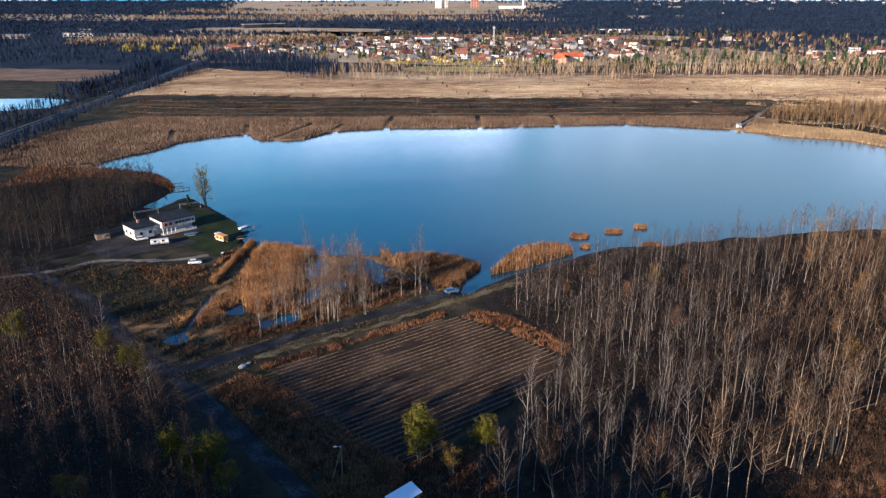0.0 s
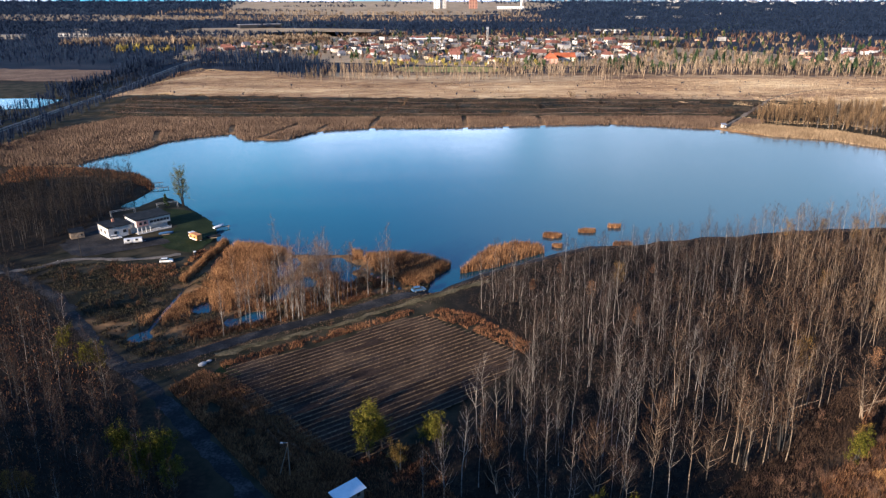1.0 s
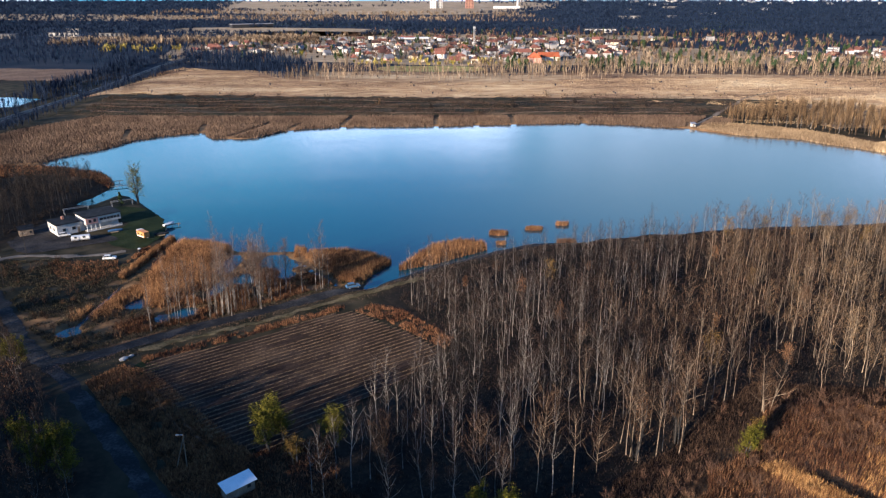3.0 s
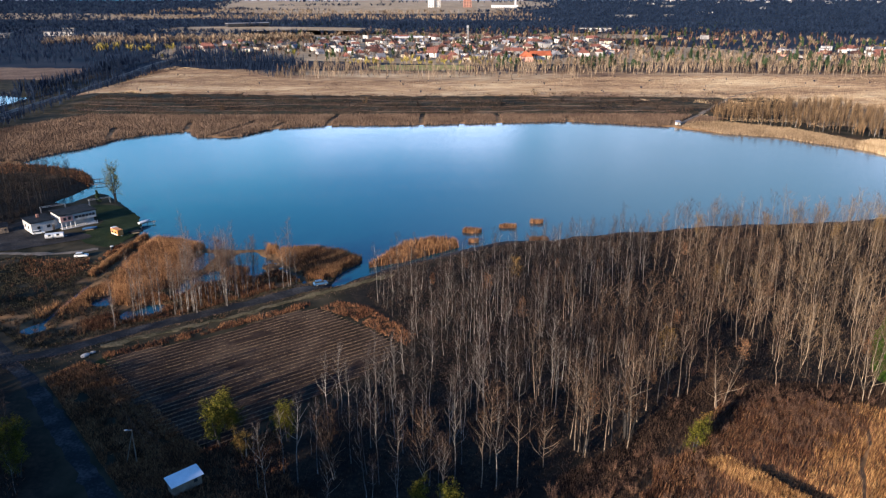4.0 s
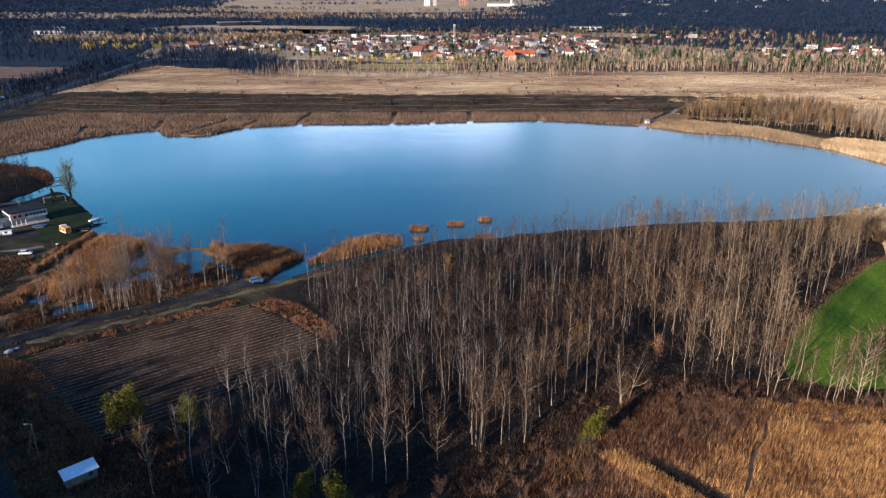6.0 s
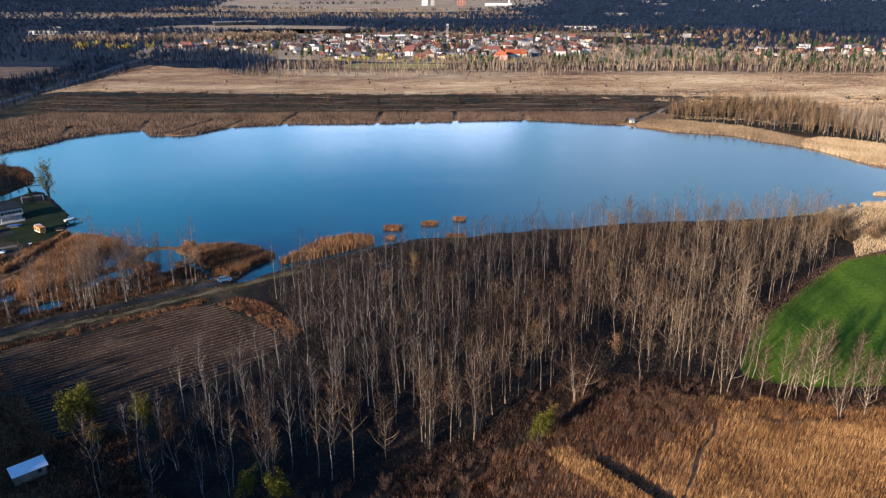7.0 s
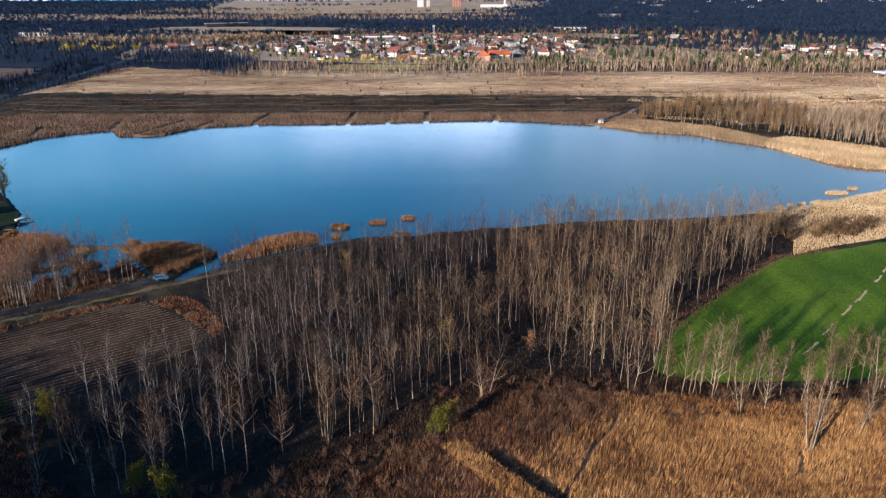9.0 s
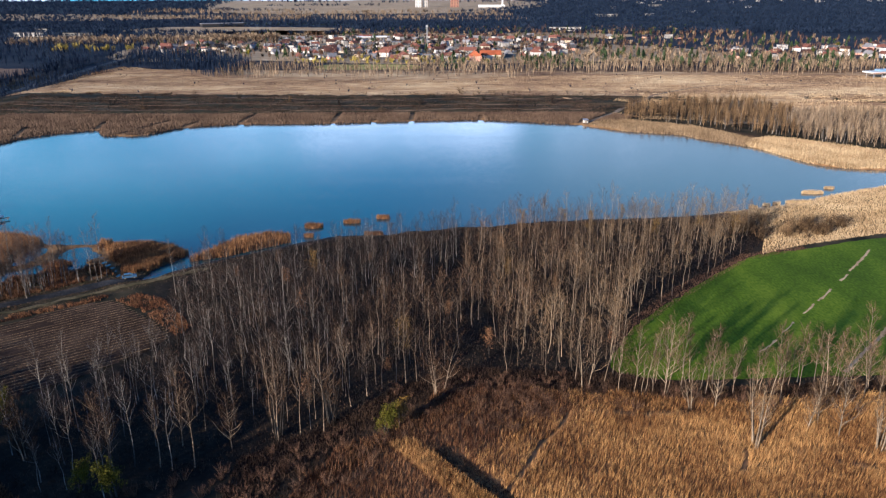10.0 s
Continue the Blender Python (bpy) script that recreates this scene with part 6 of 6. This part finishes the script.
# ---- the white lakeside building ----
def clubhouse():
    top = empty("lakeside_building", pose(-110, 226.4, LAND + 0.05, 0, 0, 45), "white two-part lakeside building with dark flat roofs", "building")
    part("wing_wall", box(0, 8, 0, 9.5, -0.3, 3.9), M_WALL, top)
    part("wing_roof", box(-0.35, 8.35, -0.35, 9.85, 3.9, 4.2, 0.04), M_BITUMEN, top, "dark felt flat roof")
    part("link_wall", box(8, 9.6, 0.8, 7.5, -0.3, 3.2), M_CONCRETE, top, "grey link between the wings")
    part("hall_wall", box(9.6, 22.4, 1.2, 8.2, -0.3, 2.4), M_CONCRETE, top, "shaded ground floor")
    part("upper_wall", box(9.6, 22.4, -1.7, 8.2, 2.4, 5.0), M_WALL, top)
    part("hall_roof", box(9.2, 22.8, -2.1, 8.6, 5.0, 5.3, 0.04), M_BITUMEN, top, "dark felt flat roof")
    win = part("ribbon_window", box(14.6, 22.0, -1.76, -1.6, 3.2, 4.15), M_GLASS, top, "dark ribbon window")
    for k in range(5):
        part("mullion", box(15.9 + k * 1.25, 15.98 + k * 1.25, -1.8, -1.7, 3.2, 4.15), M_WHITE, win)
    part("facade_panel", box(9.7, 14.0, -1.78, -1.68, 2.6, 4.7), M_PINK, top, "faded pink panel")
    for x in (10.6, 12.3):
        part("window", box(x, x + 1.0, -1.82, -1.74, 3.1, 4.2), M_GLASS, top)
    for x in (9.9, 11.4, 13.0, 14.6):
        part("post", cylinder(0.13, -0.3, 2.4, 10, x, -1.5), M_WHITE, top)
    part("terrace", box(9.6, 22.4, -2.6, 1.2, -0.3, 0.12), M_CONCRETE, top)
    for z in (0.5, 0.95):
        part("rail", box(15, 22.3, -2.5, -2.44, z, z + 0.06), M_WHITE, top)
    for k in range(6):
        part("baluster", box(15 + k * 1.45, 15.06 + k * 1.45, -2.5, -2.44, 0.1, 1.0), M_WHITE, top)
    for x, w in ((2.0, 1.0), (5.2, 1.2)):
        wdw = part("window", box(x, x + w, -0.05, 0.1, 1.3, 2.4), M_GLASS, top)
        part("frame", box(x - 0.08, x + w + 0.08, -0.03, 0.02, 1.22, 1.3), M_WHITE, wdw)
    for y in (2.5, 6.0):
        part("window", box(-0.05, 0.1, y, y + 1.2, 1.3, 2.4), M_GLASS, top)
    part("doorway", box(7.0, 7.9, -0.06, 0.1, 0, 2.1), M_WOOD, top)
    part("chimney", box(4, 4.8, 6, 6.8, 4.2, 5.3), M_BROWN, top)


clubhouse()


def pergola(x, y, rz, w):
    top = empty("pier_frame", pose(x, y, LAND, 0, 0, rz), "weathered pale steel frame beside the water", "frame")
    for u in (0, w):
        for v in (0, 1.6):
            part("post", cylinder(0.06, -0.6, 2.3, 8, u, v), M_CONCRETE, top)
    for v in (0, 1.6):
        part("beam", box(-0.2, w + 0.2, v - 0.05, v + 0.05, 2.28, 2.38), M_CONCRETE, top)


pergola(-120, 252.3, 40, 9)
pergola(-106, 263.6, 38, 8)


def car(x, y, rz, paint, label, z=None):
    """A small estate car: shaped body, glass house, wheels."""
    z = float(land_height(np.array([x]), np.array([y]))[0]) + 0.12 if z is None else z
    top = empty("parked_car", pose(x, y, z, 0, 0, rz), label, "car")
    bm = bmesh.new()
    prof = [(-2.1, 0.35), (-2.12, 0.75), (-2.0, 0.95), (-1.0, 1.0), (0.9, 0.98), (1.9, 0.82), (2.12, 0.6), (2.12, 0.35)]
    a = [bm.verts.new((u, -0.85, w)) for u, w in prof]
    b = [bm.verts.new((u, 0.85, w)) for u, w in prof]
    n = len(prof)
    bm.faces.new(a)
    bm.faces.new(b[::-1])
    for i in range(n):
        bm.faces.new([a[i], b[i], b[(i + 1) % n], a[(i + 1) % n]])
    bmesh.ops.recalc_face_normals(bm, faces=bm.faces)
    bmesh.ops.bevel(bm, geom=bm.edges[:], offset=0.06, segments=2, affect="EDGES")
    part("body", bm, paint, top)
    bm = bmesh.new()
    lo_ = [(-1.85, -0.78, 0.97), (1.0, -0.78, 0.97), (1.0, 0.78, 0.97), (-1.85, 0.78, 0.97)]
    hi_ = [(-1.45, -0.62, 1.44), (0.3, -0.62, 1.46), (0.3, 0.62, 1.46), (-1.45, 0.62, 1.44)]
    vs = [bm.verts.new(p) for p in lo_ + hi_]
    for f in ((0, 1, 5, 4), (1, 2, 6, 5), (2, 3, 7, 6), (3, 0, 4, 7), (4, 5, 6, 7)):
        bm.faces.new([vs[i] for i in f])
    part("window_glass", bm, M_GLASS, top)
    part("roof", box(-1.5, 0.35, -0.64, 0.64, 1.43, 1.5, 0.03), paint, top)
    for u in (-1.3, 1.3):
        for v in (-0.8, 0.8):
            bm = cylinder(0.32, -0.1, 0.1, 14)
            bmesh.ops.rotate(bm, verts=bm.verts[:], matrix=Matrix.Rotation(radians(90), 3, "X"))
            bmesh.ops.translate(bm, verts=bm.verts[:], vec=(u, v, 0.32))
            wh = part("wheel", bm, M_RUBBER, top)
            bm = cylinder(0.19, -0.02, 0.02, 10)
            bmesh.ops.rotate(bm, verts=bm.verts[:], matrix=Matrix.Rotation(radians(90), 3, "X"))
            bmesh.ops.translate(bm, verts=bm.verts[:], vec=(u, v + (0.1 if v > 0 else -0.1), 0.32))
            part("rim", bm, M_METAL, wh)
    for v in (-0.6, 0.6):
        part("headlight", box(2.06, 2.14, v - 0.18, v + 0.18, 0.6, 0.75, 0.02), M_GLASS, top)


car(-81, 202.5, 12, M_WHITE, "white car parked on the grass by the lane")
car(-107.6, 226.3, 30, M_WHITE, "white car parked against the building")
car(2.6, 176.6, 25, M_BLUE, "blue car parked at the inlet", 1.4)
car(-268 - 20, 624.2, 88, M_WHITE, "white car on the lane by the railway")


def caravan(x, y, rz, L, W, H, paint, trim_m, label, kind_):
    top = empty(kind_, pose(x, y, LAND + 0.12, 0, 0, rz), label, "trailer")
    part("body", box(-L / 2, L / 2, -W / 2, W / 2, 0.5, H, 0.12), paint, top)
    part("stripe", box(-L / 2 + 0.2, L / 2 - 0.2, -W / 2 - 0.015, -W / 2 + 0.05, 0.6, 0.95), trim_m, top)
    for u in (-L * 0.25, L * 0.2):
        w_ = part("window", box(u - 0.45, u + 0.45, -W / 2 - 0.03, -W / 2 + 0.05, 1.25, 1.9), M_GLASS, top)
        part("frame", box(u - 0.5, u + 0.5, -W / 2 - 0.02, -W / 2 + 0.03, 1.9, 1.96), M_METAL, w_)
    for v in (-W / 2 + 0.1, W / 2 - 0.1):
        bm = cylinder(0.34, -0.1, 0.1, 12)
        bmesh.ops.rotate(bm, verts=bm.verts[:], matrix=Matrix.Rotation(radians(90), 3, "X"))
        bmesh.ops.translate(bm, verts=bm.verts[:], vec=(0, v, 0.34))
        part("wheel", bm, M_RUBBER, top)
    part("drawbar", box(L / 2, L / 2 + 1.1, -0.06, 0.06, 0.45, 0.57), M_METAL, top)
    return top


caravan(-99.4, 221.6, 22, 6.0, 2.2, 1.9, M_WHITE, M_METAL, "white box trailer beside the building", "box_trailer")
caravan(-78.5, 225.1, -38, 4.6, 2.2, 2.5, M_ORANGE, M_WHITE, "orange caravan on the lawn", "caravan")
caravan(-80.6, 227.9, -38, 2.0, 2.0, 2.2, M_WHITE, M_METAL, "small white trailer next to the caravan", "trailer")


def covered_boat(x, y, rz, mat, label):
    top = empty("covered_boat", pose(x, y, LAND + 0.13, 0, 0, rz), label, "boat")
    bm = bmesh.new()
    rings = []
    for u, w, h in ((-2.4, 0.7, 0.9), (-1.2, 0.95, 1.1), (0.4, 0.95, 1.15), (1.8, 0.55, 1.05), (2.6, 0.05, 0.95)):
        rings.append([bm.verts.new(p) for p in ((u, -w * 0.5, 0.25), (u, -w, 0.75), (u, 0, h), (u, w, 0.75), (u, w * 0.5, 0.25))])
    for a, b in zip(rings, rings[1:]):
        for i in range(5):
            bm.faces.new([a[i], a[(i + 1) % 5], b[(i + 1) % 5], b[i]])
    bm.faces.new(rings[0])
    bm.faces.new(rings[-1][::-1])
    bmesh.ops.recalc_face_normals(bm, faces=bm.faces)
    part("hull", bm, mat, top)
    part("cradle", box(-1.5, 1.2, -0.5, 0.5, 0, 0.3), M_WOOD, top)


covered_boat(-91.5, 231.6, 25, M_BLUE, "boat under a blue cover on the quay")
covered_boat(-73, 227.8, 20, M_BITUMEN, "boat under a dark cover by the water")
covered_boat(-74.5, 239.7, 60, M_WHITE, "upturned white rowing boat at the bank")


def hut(name, x, y, rz, w, d, h, wall_m, roof_m, label, z=LAND, slope=0.5):
    top = empty(name, pose(x, y, z, 0, 0, rz), label, "hut")
    part("wall", box(-w / 2, w / 2, -d / 2, d / 2, -0.3, h), wall_m, top)
    bm = box(-w / 2 - 0.35, w / 2 + 0.35, -d / 2 - 0.35, d / 2 + 0.35, h, h + 0.12)
    for v in bm.verts:
        v.co.z += slope * (v.co.y / d + 0.5)
    part("roof", bm, roof_m, top)
    part("door", box(-0.45, 0.45, -d / 2 - 0.05, -d / 2 + 0.1, 0, 1.95), M_WOOD, top)
    part("window", box(w * 0.22, w * 0.22 + 0.7, -d / 2 - 0.05, -d / 2 + 0.1, 1.0, 1.7), M_GLASS, top)
    return top


hut("garden_shed", -6.8, 83, 44, 5.4, 2.2, 2.1, M_WOOD, M_TIN, "small dark shed with a white sheet roof")
hut("boat_hut", -122.5, 228.4, 35, 4.5, 3.5, 2.5, M_WOOD, M_BITUMEN, "dark wooden hut at the edge of the yard")
hut("jetty_hut", 191, 452, 10, 2.8, 2.0, 1.7, M_WALL, M_METAL, "small white hut on the far shore", 1.0)

pole = empty("lamp_pole", pose(-18.4, 90.3, LAND), "thin braced pole with a small white lamp", "lamp pole")
part("pole", cylinder(0.11, -0.4, 7.2, 8, r2=0.08), M_WOOD, pole)
bm = cylinder(0.09, 0, 6.4, 8)
bmesh.ops.rotate(bm, verts=bm.verts[:], matrix=Matrix.Rotation(radians(16), 3, "Y"))
bmesh.ops.translate(bm, verts=bm.verts[:], vec=(-1.9, 0, 0))
part("brace", bm, M_WOOD, pole)
part("arm", box(-0.9, 0.05, -0.04, 0.04, 7.05, 7.13), M_METAL, pole)
part("lamp_head", box(-1.35, -0.8, -0.16, 0.16, 6.98, 7.18, 0.05), M_CONCRETE, pole)

bin_ = empty("litter_bin", pose(-74, 209.8, LAND + 0.1), "dark barrel with a white lid by the lawn", "bin")
part("barrel", cylinder(0.45, -0.1, 1.1, 12), M_BITUMEN, bin_)
part("lid", cylinder(0.5, 1.1, 1.25, 12), M_WHITE, bin_)


def stump(x, y, s, label):
    bm = bmesh.new()
    bmesh.ops.create_icosphere(bm, subdivisions=3, radius=1)
    for v in bm.verts:
        v.co *= 1 + 0.25 * noise.noise(v.co * 1.7 + Vector((x, y, 0)))
        v.co = Vector((v.co.x * s, v.co.y * s * 0.6, v.co.z * s * 0.45))
    me = bpy.data.meshes.new("boulder")
    bm.to_mesh(me)
    bm.free()
    me.materials.append(M_CONCRETE)
    ob = new("boulder", me)
    ob.matrix_world = pose(x, y, float(land_height(np.array([x]), np.array([y]))[0]) + 0.2 * s, 0, 0, 50)
    tagged(ob, label, "boulder")


stump(-47.7, 132.7, 1.1, "pale boulder at the road junction")
stump(-46.6, 134.4, 0.7, "pale boulder at the road junction")


def utility_pole(x, y, h):
    top = empty("utility_pole", pose(x, y, LAND), "thin wooden utility pole with a crossarm", "pole")
    part("pole", cylinder(0.12, -0.4, h, 8, r2=0.08), M_BARK_DARK, top)
    arm = part("crossarm", box(-0.8, 0.8, -0.06, 0.06, h - 0.5, h - 0.38), M_BARK_DARK, top)
    for u in (-0.65, 0.0, 0.65):
        part("insulator", cylinder(0.05, h - 0.38, h - 0.2, 8, u, 0), M_WHITE, arm)


utility_pole(-104, 181, 9)
utility_pole(-111, 207, 8)


def jetty(x, y, rz, n):
    """Plank walkway on posts at the reedy bank."""
    top = empty("wooden_jetty", pose(x, y, 0.75, 0, 0, rz), "weathered plank jetty at the reedy bank", "jetty")
    for k in range(n):
        part("plank", box(k * 0.45, k * 0.45 + 0.4, -0.7, 0.7, 0, 0.06), M_WOOD, top)
    for k in range(0, n, 5):
        for v in (-0.65, 0.65):
            part("post", cylinder(0.07, -1.8, 0.35, 8, k * 0.45 + 0.2, v), M_WOOD, top)


jetty(-121, 297, 25, 16)
jetty(-126, 306, 20, 14)
jetty(-76, 240, 20, 12)

con = [tagged(new("small_conifer"), "small dark conical conifer on the lawn", "tree"), False]
(tv, tf), (cv_, cf) = pine_geo(r, 6.0)
mesh_object("trunk", tv * (1, 1, 1), tf, M_BARK_DARK, con[0])
mesh_object("crown", cv_ * (1, 1, 1), cf, M_PINE, con[0])
con[0].matrix_world = pose(-103.5, 266, LAND)
